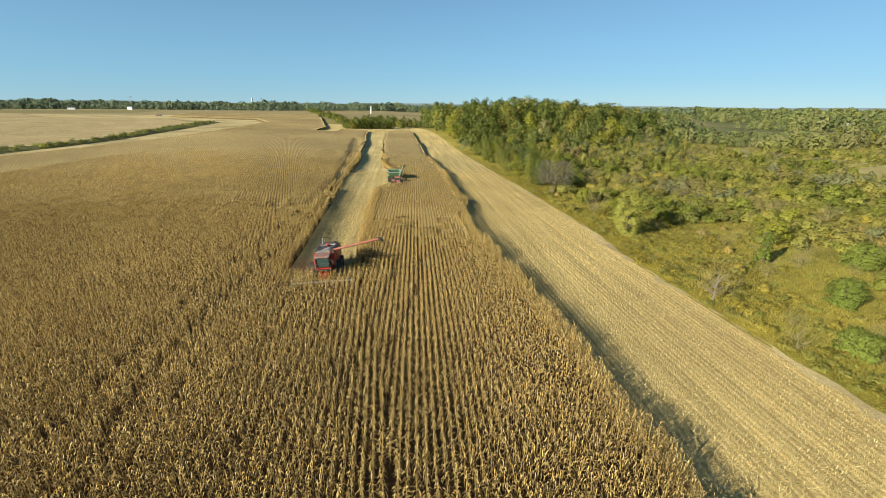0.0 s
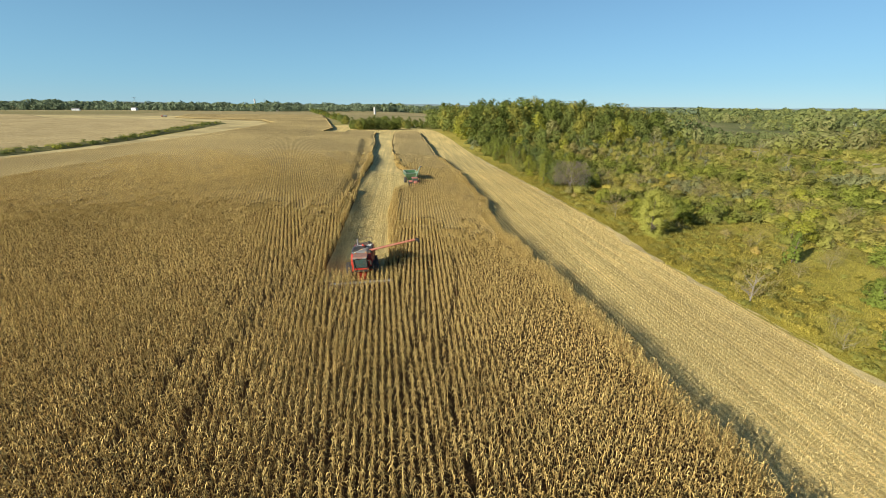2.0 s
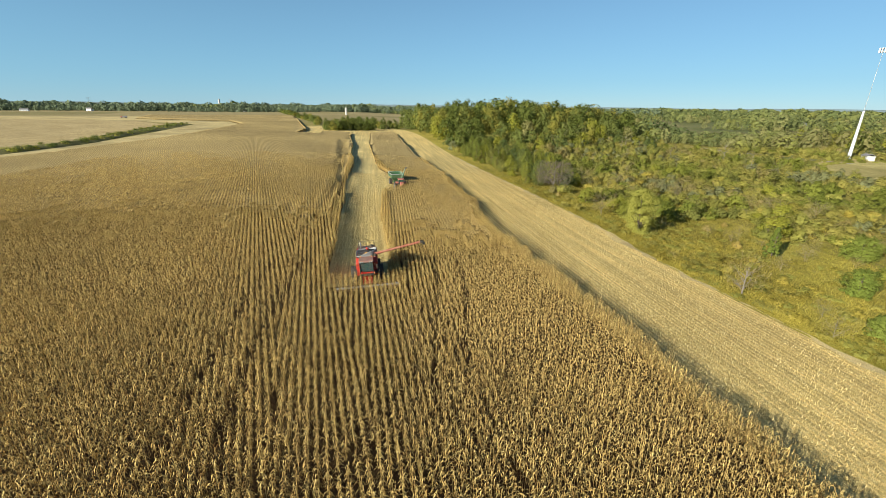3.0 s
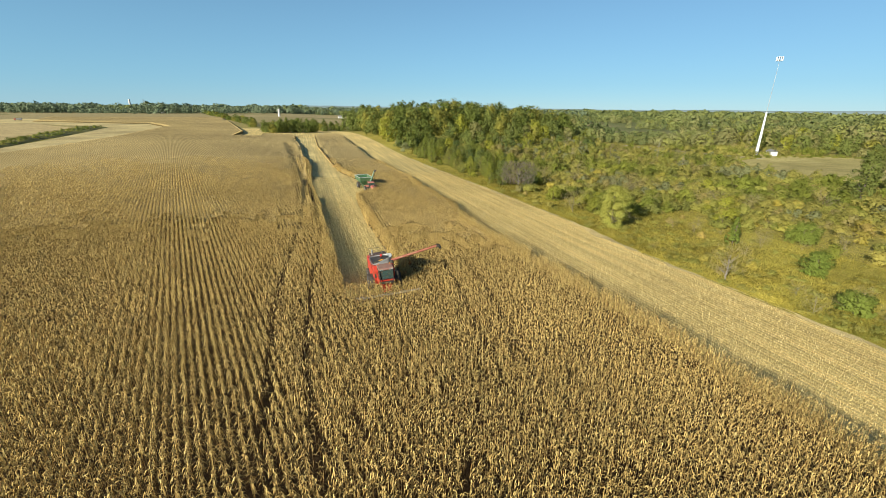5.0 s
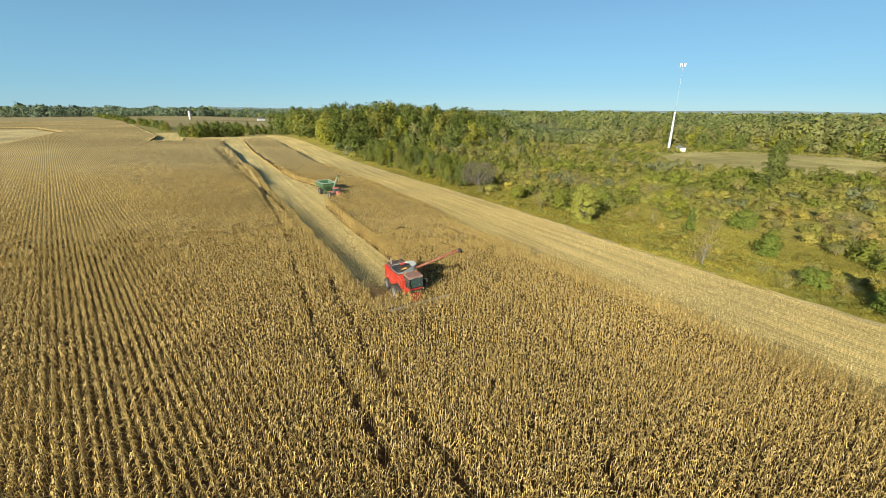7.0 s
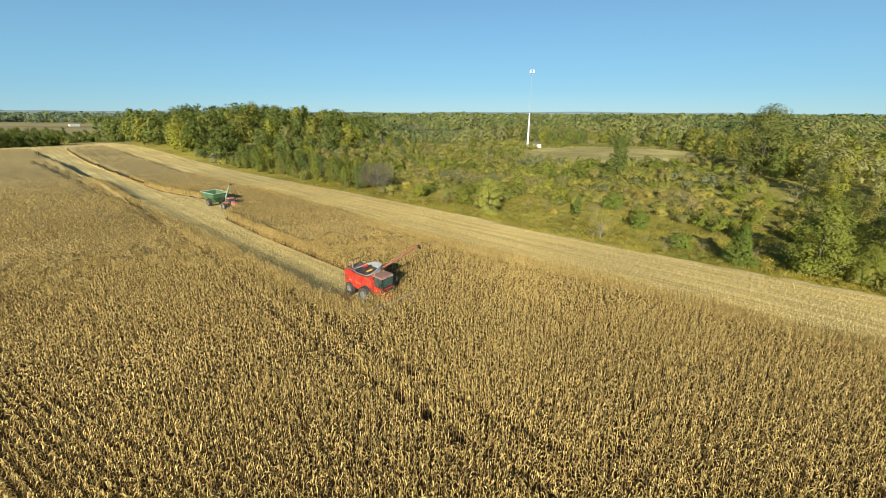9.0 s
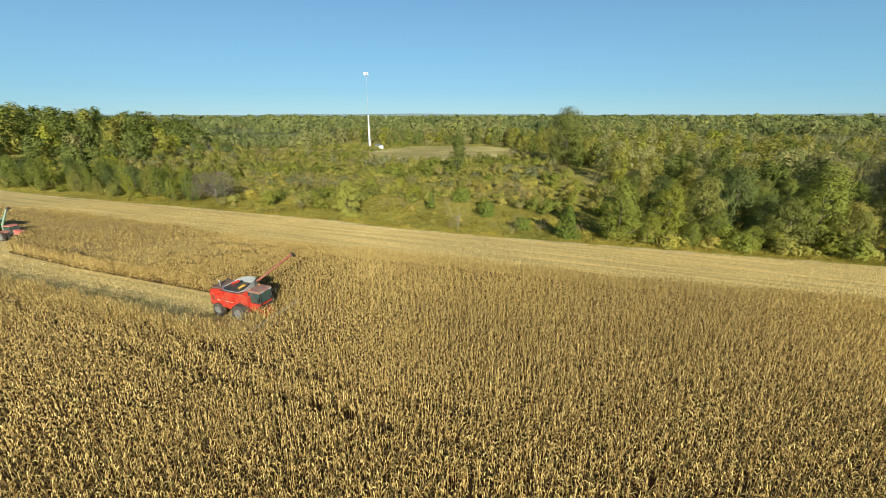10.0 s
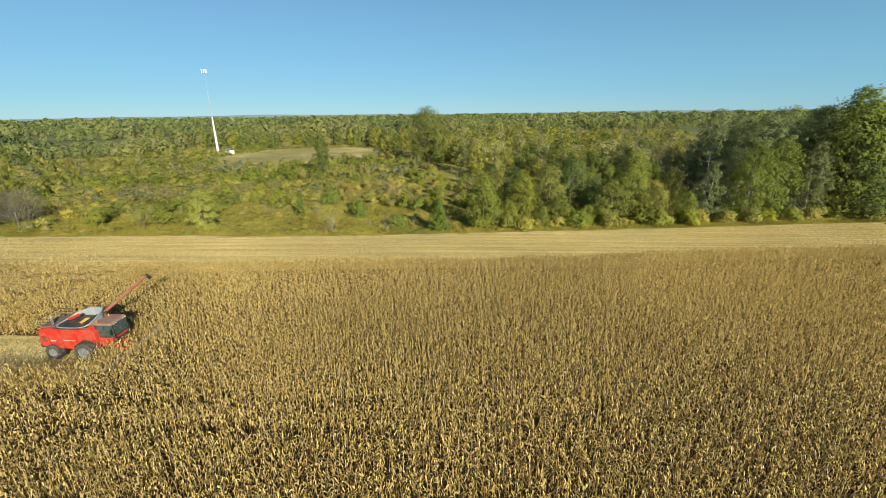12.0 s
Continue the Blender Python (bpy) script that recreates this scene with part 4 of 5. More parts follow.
for x, y in spread(14, 285, 430, -40, 300, 8.5, 210, lambda x, y: not meadow(x, y) and not (305 < x < 400 and 20 < y < 70) and not (330 < x and 165 < y < 195), []):
    sites.append((x, y, rr.choice((8, 12, 15, 18)) * rr.uniform(0.85, 1.2), rr.uniform(5, 8.5), rr.choice((0, 0, 1, 1, 6, 6, 7))))
thicket("woodland", sites, LEAVES, "mixed autumn woodland beyond the brush", 71, 18, (20, 36))
sites = []
for x, y in spread(7, 112, 280, 30, 230, 3.8, 620, lambda x, y: not meadow(x, y) and not wood_a(x, y) and not wood_b(x, y), USED):
    low = 0.35 if 165 < y < 262 and -24 < x - float(track(y * PLAN)) / PLAN < 3 else 1.0      # scrub stays low by the track
    sites.append((x, y, rr.choice((2, 3, 4, 6)) * rr.uniform(0.8, 1.2) * low, rr.uniform(2.2, 4.5) * (0.5 + 0.5 * low), tone(x, y, rr)))
for x, y in spread(10, 40, 112, 150, 215, 3.8, 170, lambda x, y: x > float(weed_left(y * PLAN)) / PLAN + 4, USED):
    sites.append((x, y, rr.uniform(3, 8), rr.uniform(2.5, 4.5), tone(x, y, rr)))
for x, y in spread(15, 58, 114, 58, 152, 3.0, 300, lambda x, y: not open_weeds(x, y), []):
    sites.append((x, y, rr.uniform(1.4, 3.6), rr.uniform(1.8, 3.4), tone(x, y, rr)))
for x, y in spread(17, 158, 305, 55, 190, 2.6, 260, lambda x, y: 0.72 < (x - 232) ** 2 / 66 ** 2 + (y - 122) ** 2 / 60 ** 2 < 1.12, []):
    sites.append((x, y, rr.uniform(0.5, 1.9), rr.uniform(1.2, 2.8), tone(x, y, rr)))
for x, y in spread(16, 34, 190, 203, 305, 4.6, 190, lambda x, y: x < 0.72 * y and x > float(weed_left(y * PLAN)) / PLAN + 4, []):
    sites.append((x, y, rr.uniform(3, 7.5), rr.uniform(2.6, 4.4), rr.choice((0, 7, 1, 1, 6, 3))))
thicket("brush_thicket", sites, LEAVES, "dense low brush in green, yellow and brown", 72, 36, (10, 22))


# clumps of goldenrod and bramble in the open weeds
sites = []
for k in range(1000):
    y = rr.uniform(-20, 150)
    x = float(weed_left(y * PLAN)) / PLAN + 0.8 + abs(rr.gauss(0, 1)) * 15
    sites.append((x, y, rr.uniform(0.3, 0.9), rr.uniform(0.7, 1.9), rr.choice((0, 0, 1, 2))))
thicket("weed_clumps", sites, [WEED_BLADES, LEAF_OLIVE, LEAF_YELLOW, LEAF_GREEN], "low clumps of goldenrod and bramble in the weeds", 74, 12, (10, 10))
sites = []
for k in range(230):
    y = 62 + 366 * (k + rr.random()) / 230
    a, b_ = float(np.interp(y, (60, 156, 205, 247, 324, 425), (-176, -160, -154, -155, -171, -189))), float(np.interp(y, (60, 168, 191, 224, 281, 353, 427), (-160, -145, -143, -141, -149, -158, -169)))
    f = rr.random()
    sites.append((a + (b_ - a) * (0.15 + 0.7 * f), y, rr.uniform(1.2, 3.4), rr.uniform(1.5, 3.2), rr.choice((0, 1, 1, 7, 8))))
thicket("ditch_shrubs", sites, LEAVES, "low ragged shrubs and reeds along the ditch", 73, 12, (16, 20))


def build_far_woods():
    """Woods from a few hundred metres to the skyline, thinning into hedges between fields."""
    r = np.random.default_rng(31)
    pts = []
    n = 60000
    d = 330 * (3200 / 330) ** r.uniform(0, 1, n)
    a = r.uniform(-1.25, 2.6, n)                    # from +y towards +x
    x, y = d * np.sin(a), d * np.cos(a)
    patch = np.sin(x / 97 + 1.3) + np.sin(y / 133 + 0.4) + 0.8 * np.sin((x + y) / 61) + 0.6 * np.sin((x - 1.7 * y) / 211)
    right = x > 0.62 * y
    keep = np.where(right, patch > np.where(d > 600, -1.3, -0.35), (patch > 1.3) & (d > 1000))
    keep &= ~((x < 30) & (y > -100) & (d < 850)) & ~((x > 24) & (x < 0.64 * y) & (y < 450))
    keep &= ~(((x - 250) / 95) ** 2 + ((y - 140) / 85) ** 2 < 1)
    keep &= ~((x < 0) & (y < 1150) & (x > -900) & (y > -0.3 * x))
    x, y = x[keep][:6500], y[keep][:6500]
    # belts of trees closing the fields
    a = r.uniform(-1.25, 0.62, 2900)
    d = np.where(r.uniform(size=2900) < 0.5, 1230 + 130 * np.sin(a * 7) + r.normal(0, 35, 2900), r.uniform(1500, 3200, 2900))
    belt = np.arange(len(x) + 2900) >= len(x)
    x, y = np.concatenate([x, d * np.sin(a)]) * PLAN, np.concatenate([y, d * np.cos(a)]) * PLAN
    d = np.hypot(x, y)
    grove = np.sin(x / 53 + 2) * np.sin(y / 71 + 1) + 0.7 * np.sin((x - y) / 37)
    h = (10 + 6 * grove) * r.uniform(0.6, 1.35, len(x)) + 4
    w = (3.2 + 0.33 * h) * r.uniform(0.75, 1.3, len(x)) * np.clip(d / 1000, 1, 3.2)
    h = np.where(belt, h * 1.1, h)
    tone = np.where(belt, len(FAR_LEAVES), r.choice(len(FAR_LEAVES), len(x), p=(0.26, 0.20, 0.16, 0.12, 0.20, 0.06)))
    mood = np.sin(x / 61 + 1) + np.sin(y / 47 + 2) + np.sin((x + 1.4 * y) / 83) + r.normal(0, 0.8, len(x))     # kinds keep company
    tone = np.where(belt, tone, np.array([1, 4, 0, 2, 5, 3])[np.clip(np.floor(mood + 3), 0, 5).astype(int)])
    tone = np.where((d > 1100) & ~belt, np.array([0, 0, 1, 4, 4, 0])[np.minimum(tone, 5)], tone)
    verts, tones, ways = [], [], []
    for sel, per, size in (((d < 640) & ~belt, 130, 0.62), ((d >= 640) & (d < 1200) & ~belt, 70, 0.85), ((d >= 1200) & ~belt, 24, 1.25), (belt, 46, 0.85)):
        c = np.stack([x[sel], y[sel], lie(x[sel], y[sel])], -1)
        p = np.repeat(c, per, 0)
        H, Wd = np.repeat(h[sel], per), np.repeat(w[sel], per)
        az, u = r.uniform(0, 6.28, len(p)), r.uniform(0.05, 1, len(p))
        lobes = 0.85 + 0.25 * np.sin(az * 3 + H) * np.sin(u * 7 + Wd)
        rad = Wd * lobes * np.sqrt(np.clip(1 - (2 * u - 0.8) ** 2 / 1.5, 0.03, 1)) * r.uniform(0.8, 1, len(p))
        p[:, 0] += np.cos(az) * rad
        p[:, 1] += np.sin(az) * rad
        p[:, 2] += u * H
        nrm = np.stack([np.cos(az), np.sin(az), u], -1) + r.normal(0, 0.16, p.shape)
        nrm /= np.linalg.norm(nrm, axis=1)[:, None]
        t = np.cross(nrm, r.normal(0, 1, p.shape))
        t /= np.linalg.norm(t, axis=1)[:, None]
        b = np.cross(nrm, t)
        L = (Wd * size * r.uniform(0.14, 0.30, len(p)))[:, None]
        verts.append(np.stack([p - t * L, p + t * L * 0.5 - b * L * 0.8, p + t * L * 0.6 + b * L * 0.8], 1))
        ways.append(np.stack([np.cos(az), np.sin(az), 1.6 * u - 0.5], -1) + r.normal(0, 0.12, p.shape))
        tones.append(np.repeat(tone[sel], per))
    v = np.concatenate(verts)
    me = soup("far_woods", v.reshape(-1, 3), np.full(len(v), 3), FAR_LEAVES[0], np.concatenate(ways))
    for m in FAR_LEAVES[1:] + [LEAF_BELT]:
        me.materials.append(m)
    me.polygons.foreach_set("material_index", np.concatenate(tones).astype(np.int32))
    return me


tagged(new("far_woods", build_far_woods()), "distant autumn woods and hedgerows out to the skyline", "woods", kind="stuff")

# low hills on the skyline, their blue-grey haze put into the colour
HILLS = plain("haze-tinted hills", (0.22, 0.275, 0.275), 1.0, 0, 0.15, 0.002, spec=0.0)
a = np.linspace(0, 2 * math.pi, 361)
top = 22 + 5 * np.sin(a * 7) + 3 * np.sin(a * 23 + 1) + np.random.default_rng(8).uniform(-1.5, 1.5, 361)
top[-1] = top[0]
R0 = 4300
X = np.stack([np.sin(a) * R0, np.sin(a) * (R0 + 80), np.sin(a) * (R0 + 260)])
Y = np.stack([np.cos(a) * R0, np.cos(a) * (R0 + 80), np.cos(a) * (R0 + 260)])
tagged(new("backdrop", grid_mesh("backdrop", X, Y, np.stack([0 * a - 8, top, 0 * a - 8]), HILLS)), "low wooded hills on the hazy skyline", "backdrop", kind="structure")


# ---------------------------------------------------------------- shapes for made things
def box(bm, x0, x1, y0, y1, z0, z1, bev=0.0):
    r = bmesh.ops.create_cube(bm, size=1)
    for v in r["verts"]:
        v.co = Vector(((x0 + x1) / 2 + v.co.x * (x1 - x0), (y0 + y1) / 2 + v.co.y * (y1 - y0), (z0 + z1) / 2 + v.co.z * (z1 - z0)))
    if bev:
        es = list({e for v in r["verts"] for e in v.link_edges})
        bmesh.ops.bevel(bm, geom=es, offset=bev, segments=2, affect="EDGES", profile=0.6)
    return r["verts"]


def prism(bm, outline, x0, x1, bev=0.0):
    """An outline in (y, z) drawn out from x0 to x1."""
    a = [bm.verts.new((x0, y, z)) for y, z in outline]
    b = [bm.verts.new((x1, y, z)) for y, z in outline]
    n = len(a)
    fs = [bm.faces.new(list(reversed(a))), bm.faces.new(b)] + [bm.faces.new((a[i], a[(i + 1) % n], b[(i + 1) % n], b[i])) for i in range(n)]
    bmesh.ops.recalc_face_normals(bm, faces=fs)
    if bev:
        bmesh.ops.bevel(bm, geom=list({e for f in fs for e in f.edges}), offset=bev, segments=2, affect="EDGES", profile=0.6)


def rod(bm, p, q, r, sides=10, r2=None):
    tube(bm, [p, q], [r, r if r2 is None else r2], sides)


def lathe(bm, profile, centre, axis="x", sides=28, closed=True):
    """Profile of (along, radius) turned round an axis through centre."""
    rings = []
    for s, r in profile:
        ring = []
        for k in range(sides):
            c, d = math.cos(6.28318 * k / sides) * r, math.sin(6.28318 * k / sides) * r
            ring.append(bm.verts.new(Vector(centre) + (Vector((s, c, d)) if axis == "x" else Vector((c, d, s)) if axis == "z" else Vector((c, s, d)))))
        rings.append(ring)
    for a, b in zip(rings, rings[1:]):
        for k in range(sides):
            bm.faces.new((a[k], a[(k + 1) % sides], b[(k + 1) % sides], b[k]))
    if closed:
        bm.faces.new(rings[-1])
        bm.faces.new(list(reversed(rings[0])))
    bmesh.ops.recalc_face_normals(bm, faces=bm.faces[:])


def made(fn, *args, **kw):
    bm = bmesh.new()
    fn(bm, *args, **kw)
    return bm


DUST = (0.36, 0.27, 0.15)
RED = plain("red paint", (0.43, 0.026, 0.015), 0.42, 0, 0.12, 1.6, DUST, 0.3)
DARKRED = plain("faded red paint", (0.33, 0.095, 0.06), 0.6, 0, 0.16, 1.5, DUST, 0.7)
ROOFRED = plain("dusty red roof", (0.25, 0.125, 0.095), 0.55, 0, 0.12, 2.0, DUST, 0.55)
MUD = plain("dust-caked header paint", (0.13, 0.075, 0.045), 0.8, 0, 0.2, 1.5, DUST, 0.8)
DECK = plain("dusty dark deck", (0.13, 0.075, 0.06), 0.7, 0, 0.2, 1.5, DUST, 0.6)
BLACK = plain("black plastic", (0.02, 0.02, 0.02), 0.5, 0, 0.3, 3, DUST, 0.35)
GREY_METAL = plain("galvanised steel", (0.42, 0.42, 0.41), 0.45, 0.6, 0.15, 2, DUST, 0.3)
TANK_CANVAS = plain("pale grey tank flaps", (0.27, 0.28, 0.28), 0.55, 0.1, 0.15, 1.5, DUST, 0.3)
RUBBER = plain("dusty tyre rubber", (0.035, 0.032, 0.030), 0.85, 0, 0.3, 4, DUST, 0.35)
RIM = plain("silver rim", (0.16, 0.16, 0.155), 0.5, 0.1, 0.15, 3, DUST, 0.3)
GREEN = plain("green paint", (0.032, 0.115, 0.05), 0.5, 0, 0.14, 2, DUST, 0.45)
WORN_GREEN = plain("weathered green paint", (0.15, 0.25, 0.18), 0.55, 0, 0.15, 2, DUST, 0.55)
PINK = plain("dust-coated red paint", (0.42, 0.11, 0.085), 0.6, 0, 0.15, 2, DUST, 0.75)
CREAM = plain("pale grey paint", (0.52, 0.53, 0.50), 0.5, 0, 0.1, 2, DUST, 0.3)
YELLOW = plain("shelled corn", (0.58, 0.29, 0.045), 0.8, 0, 0.35, 30)
WHITE = plain("white paint", (0.75, 0.75, 0.73), 0.5, 0, 0.06, 1)
POLE = plain("weathered pale steel", (0.60, 0.62, 0.64), 0.5, 0.1, 0.08, 0.3)
AMBER = plain("amber lens", (0.75, 0.28, 0.03), 0.3, 0, 0.05, 3)
LAMP = plain("lamp lens", (0.30, 0.30, 0.29), 0.15, 0, 0.03, 3)
DECAL = plain("pale lettering band", (0.55, 0.36, 0.24), 0.6, 0, 0.08, 3)
CONCRETE = plain("concrete", (0.50, 0.48, 0.44), 0.85, 0, 0.15, 1)
ROOF = plain("grey roof", (0.20, 0.19, 0.18), 0.8, 0, 0.2, 1)


def glass_material():
    m, nt, b = nodes("tinted cab glass", 0.08, 0, 0.5)
    b.inputs["Base Color"].default_value = (0.10, 0.16, 0.14, 1)
    b.inputs["Transmission Weight"].default_value = 0.55
    b.inputs["IOR"].default_value = 1.45
    return m


GLASS = glass_material()
TYRE_PROFILE = ((-0.5, 0.62), (-0.5, 0.90), (-0.40, 0.98), (-0.2, 1.0), (0.2, 1.0), (0.40, 0.98), (0.5, 0.90), (0.5, 0.62))


def wheel(parent, x, y, z, radius, width, rim_mat, lugs=22, name="wheel"):
    """Tyre with lugs, dished rim and hub."""
    w = new(name)
    w.parent = parent
    w.location = (x, y, z)
    bm = bmesh.new()
    lathe(bm, [(s * width, r * radius) for s, r in TYRE_PROFILE], (0, 0, 0), closed=False)
    for k in range(lugs):
        a = 6.28318 * k / lugs
        for side in (-1, 1):
            vs = box(bm, 0, 1, -0.5, 0.5, 0, 1)
            q = Matrix.Rotation(a + side * 0.07, 4, "X")
            for v in vs:
                v.co = q @ Vector((side * width * (0.03 + 0.45 * v.co.x), v.co.y * radius * 0.09 + side * v.co.x * radius * 0.10, radius * (0.965 + 0.075 * v.co.z)))
    part("tyre", bm, RUBBER, w)
    side = 1 if x > 0 else -1
    part("rim", made(lathe, [(side * width * a, radius * r) for a, r in ((-0.30, 0.60), (0.42, 0.63), (0.36, 0.56), (0.10, 0.48), (0.05, 0.22), (0.20, 0.20), (0.22, 0.05))], (0, 0, 0)), rim_mat, w)
    return w


def build_combine():
    """The harvester, facing -y, its own left side towards +x."""
    ob = new("combine_harvester")
    # body side: rear hood, grain tank sides, belly
    bm = bmesh.new()
    prism(bm, [(-1.5, 1.15), (-1.5, 2.95), (-0.9, 3.5), (3.0, 3.5), (4.55, 3.3), (4.85, 2.8), (4.95, 1.5), (4.2, 1.25), (1.6, 1.1), (0.6, 1.4), (-0.4, 1.4)], -1.52, 1.52, 0.06)
    part("body", bm, RED, ob)
    # side panels standing a little proud, with their joints
    for sx in (-1, 1):
        for y0, y1, z0, z1 in ((-1.3, 0.55, 1.6, 2.9), (0.62, 2.25, 1.3, 3.36), (2.32, 3.75, 1.28, 3.34), (3.82, 4.7, 1.5, 3.1)):
            bm = bmesh.new()
            xa, xb = (1.53, 1.60) if sx > 0 else (-1.60, -1.53)
            box(bm, xa, xb, y0, y1, z0, z1, 0.03)
            part("side_panel", bm, RED, ob)
        bm = bmesh.new()
        xa, xb = (1.605, 1.615) if sx > 0 else (-1.615, -1.605)
        box(bm, xa, xb, 0.75, 2.1, 2.10, 2.16)
        box(bm, xa, xb, 3.0, 3.6, 2.02, 2.14)
        part("decal", bm, DECAL, ob, "pale lettering band")
        bm = bmesh.new()
        for k in range(6):
            box(bm, xa, xb, 3.95, 4.5, 2.0 + k * 0.11, 2.06 + k * 0.11)
        part("vent_grille", bm, BLACK, ob, "black louvred vent")
    for sx in (-1, 1):
        xa, xb = (1.525, 1.57) if sx > 0 else (-1.57, -1.525)
        part("deck_edge", made(box, xa, xb, -0.85, 3.0, 3.38, 3.5, 0.015), BLACK, ob, "black walkway edge")
    # engine deck, exhaust, rear ladder, air screen
    for sx in (-1, 1):
        bm = bmesh.new()
        for k in range(9):
            a0, a1 = 0.25 + 0.3 * k, 0.25 + 0.3 * (k + 1)
            pts = [(sx * 1.55, -0.55 + math.cos(a) * 1.25, 1.12 + math.sin(a) * 1.25) for a in (a0, min(a1, 2.9))]
            rod(bm, pts[0], pts[1], 0.06, 6)
        part("wheel_arch", bm, BLACK, ob)
    part("engine_deck", made(box, -1.3, 1.3, 3.0, 4.5, 3.3, 3.56, 0.05), DECK, ob)
    bm = bmesh.new()
    lathe(bm, [(0, 0.12), (0.75, 0.12), (0.8, 0.09)], (-0.9, 3.4, 3.6), "z", 14)
    part("exhaust", bm, GREY_METAL, ob)
    bm = bmesh.new()
    lathe(bm, [(0, 0.26), (0.14, 0.28), (0.22, 0.18)], (0.8, 3.9, 3.6), "z", 18)
    part("air_intake", bm, BLACK, ob)
    bm = bmesh.new()
    for sx in (-1.25, 1.25):
        rod(bm, (sx, 3.05, 3.6), (sx, 3.05, 4.25), 0.025)
        rod(bm, (sx, 4.5, 3.6), (sx, 4.5, 4.25), 0.025)
        rod(bm, (sx, 3.05, 4.25), (sx, 4.5, 4.25), 0.025)
        rod(bm, (sx, 3.05, 3.9), (sx, 4.5, 3.9), 0.02)
    rod(bm, (-1.25, 4.5, 4.25), (1.25, 4.5, 4.25), 0.025)
    part("deck_rail", bm, BLACK, ob)
    bm = bmesh.new()
    for sx in (0.7, 1.15):
        rod(bm, (sx, 5.05, 0.9), (sx, 4.9, 3.1), 0.03)
    for k in range(6):
        rod(bm, (0.7, 5.04 - k * 0.02, 1.1 + k * 0.35), (1.15, 5.04 - k * 0.02, 1.1 + k * 0.35), 0.025)
    part("rear_ladder", bm, BLACK, ob)
    # straw chopper and spreader
    bm = bmesh.new()
    prism(bm, [(4.3, 1.5), (4.9, 1.75), (5.55, 1.35), (5.5, 1.0), (4.4, 1.0)], -1.15, 1.15, 0.04)
    part("chopper", bm, BLACK, ob)
    # grain tank: a flared, round-cornered collar, low on one side, with grain and augers inside
    def tank_ring(half_x, half_y, zs):
        out = []
        for k in range(40):
            a = 6.28318 * k / 40
            c, d = math.cos(a), math.sin(a)
            out.append((half_x * math.copysign(abs(c) ** 0.55, c), 1.05 + half_y * math.copysign(abs(d) ** 0.55, d), zs(c, d)))
        return out
    def crest(c, d):
        """Low along the near side and at the rear, high over the far side and the front."""
        u, w = math.copysign(abs(c) ** 0.55, c), math.copysign(abs(d) ** 0.55, d)
        return 3.54 + 0.8 * min(1, max(0, 1 - w) * 0.85) ** 0.7 * min(1, max(0, (u + 1) / 1.5))
    bm = bmesh.new()
    rings = [tank_ring(1.42, 1.85, lambda c, d: 3.45), tank_ring(1.48, 1.90, lambda c, d: 3.45 + 0.55 * (crest(c, d) - 3.45)), tank_ring(1.56, 1.98, crest),
             tank_ring(1.52, 1.94, crest), tank_ring(1.44, 1.86, lambda c, d: 3.45 + 0.55 * (crest(c, d) - 3.45)), tank_ring(1.36, 1.79, lambda c, d: 3.47)]
    rings = [[bm.verts.new(p) for p in ring] for ring in rings]
    for a, b in zip(rings, rings[1:]):
        for k in range(40):
            bm.faces.new((a[k], a[(k + 1) % 40], b[(k + 1) % 40], b[k]))
    bmesh.ops.recalc_face_normals(bm, faces=bm.faces[:])
    part("grain_tank", bm, TANK_CANVAS, ob, "grey flared grain tank collar")
    bm = bmesh.new()
    ring = tank_ring(1.54, 1.96, crest)
    for a, b in zip(ring, ring[1:] + ring[:1]):
        rod(bm, a, b, 0.045, 6)
    part("tank_rim", bm, TANK_CANVAS, ob)
    bm = bmesh.new()
    box(bm, -1.35, 1.35, -0.75, 2.85, 3.49, 3.52)
    part("tank_floor", bm, BLACK, ob)
    bm = bmesh.new()
    rod(bm, (-1.2, -0.2, 3.75), (1.2, -0.2, 3.75), 0.13, 12)
    part("cross_auger", bm, BLACK, ob)
    n = 26
    gx, gy = np.meshgrid(np.linspace(-1.1, 1.1, n), np.linspace(-0.6, 1.7, n))
    gz = 3.40 + 0.42 * np.exp(-((gx / 0.55) ** 2 + ((gy - 0.45) / 0.5) ** 2)) + 0.06 * np.sin(gx * 5) * np.sin(gy * 4) + np.random.default_rng(1).uniform(-0.02, 0.02, gx.shape)
    part_mesh("grain_heap", grid_mesh("grain_heap", gx, gy, gz, YELLOW), ob, "yellow shelled corn")
    bm = bmesh.new()
    rod(bm, (0.3, 2.75, 3.5), (0.1, 1.2, 4.15), 0.15, 14)
    part("fill_auger", bm, RED, ob)
    # unloading auger swung out to the left of the machine
    bm = bmesh.new()
    rod(bm, (1.35, -0.55, 3.3), (1.35, -0.55, 3.95), 0.25, 16)
    part("auger_elbow", bm, BLACK, ob)
    bm = bmesh.new()
    tube(bm, [(1.2, -0.55, 3.8), (1.9, -0.55, 3.95), (8.3, -0.5, 5.0)], [0.20, 0.17, 0.155], 16)
    au = part("unloading_auger", bm, DARKRED, ob, "long faded red auger tube swung out sideways")
    bm = bmesh.new()
    tube(bm, [(8.2, -0.5, 4.99), (8.6, -0.5, 4.95), (8.85, -0.5, 4.6)], [0.22, 0.24, 0.2], 14)
    part("spout", bm, BLACK, au, "black rubber spout")
    # cab
    bm = bmesh.new()
    prism(bm, [(-3.25, 3.55), (-3.35, 3.68), (-3.1, 3.82), (-1.3, 3.80), (-1.2, 3.6)], -1.05, 1.05, 0.05)
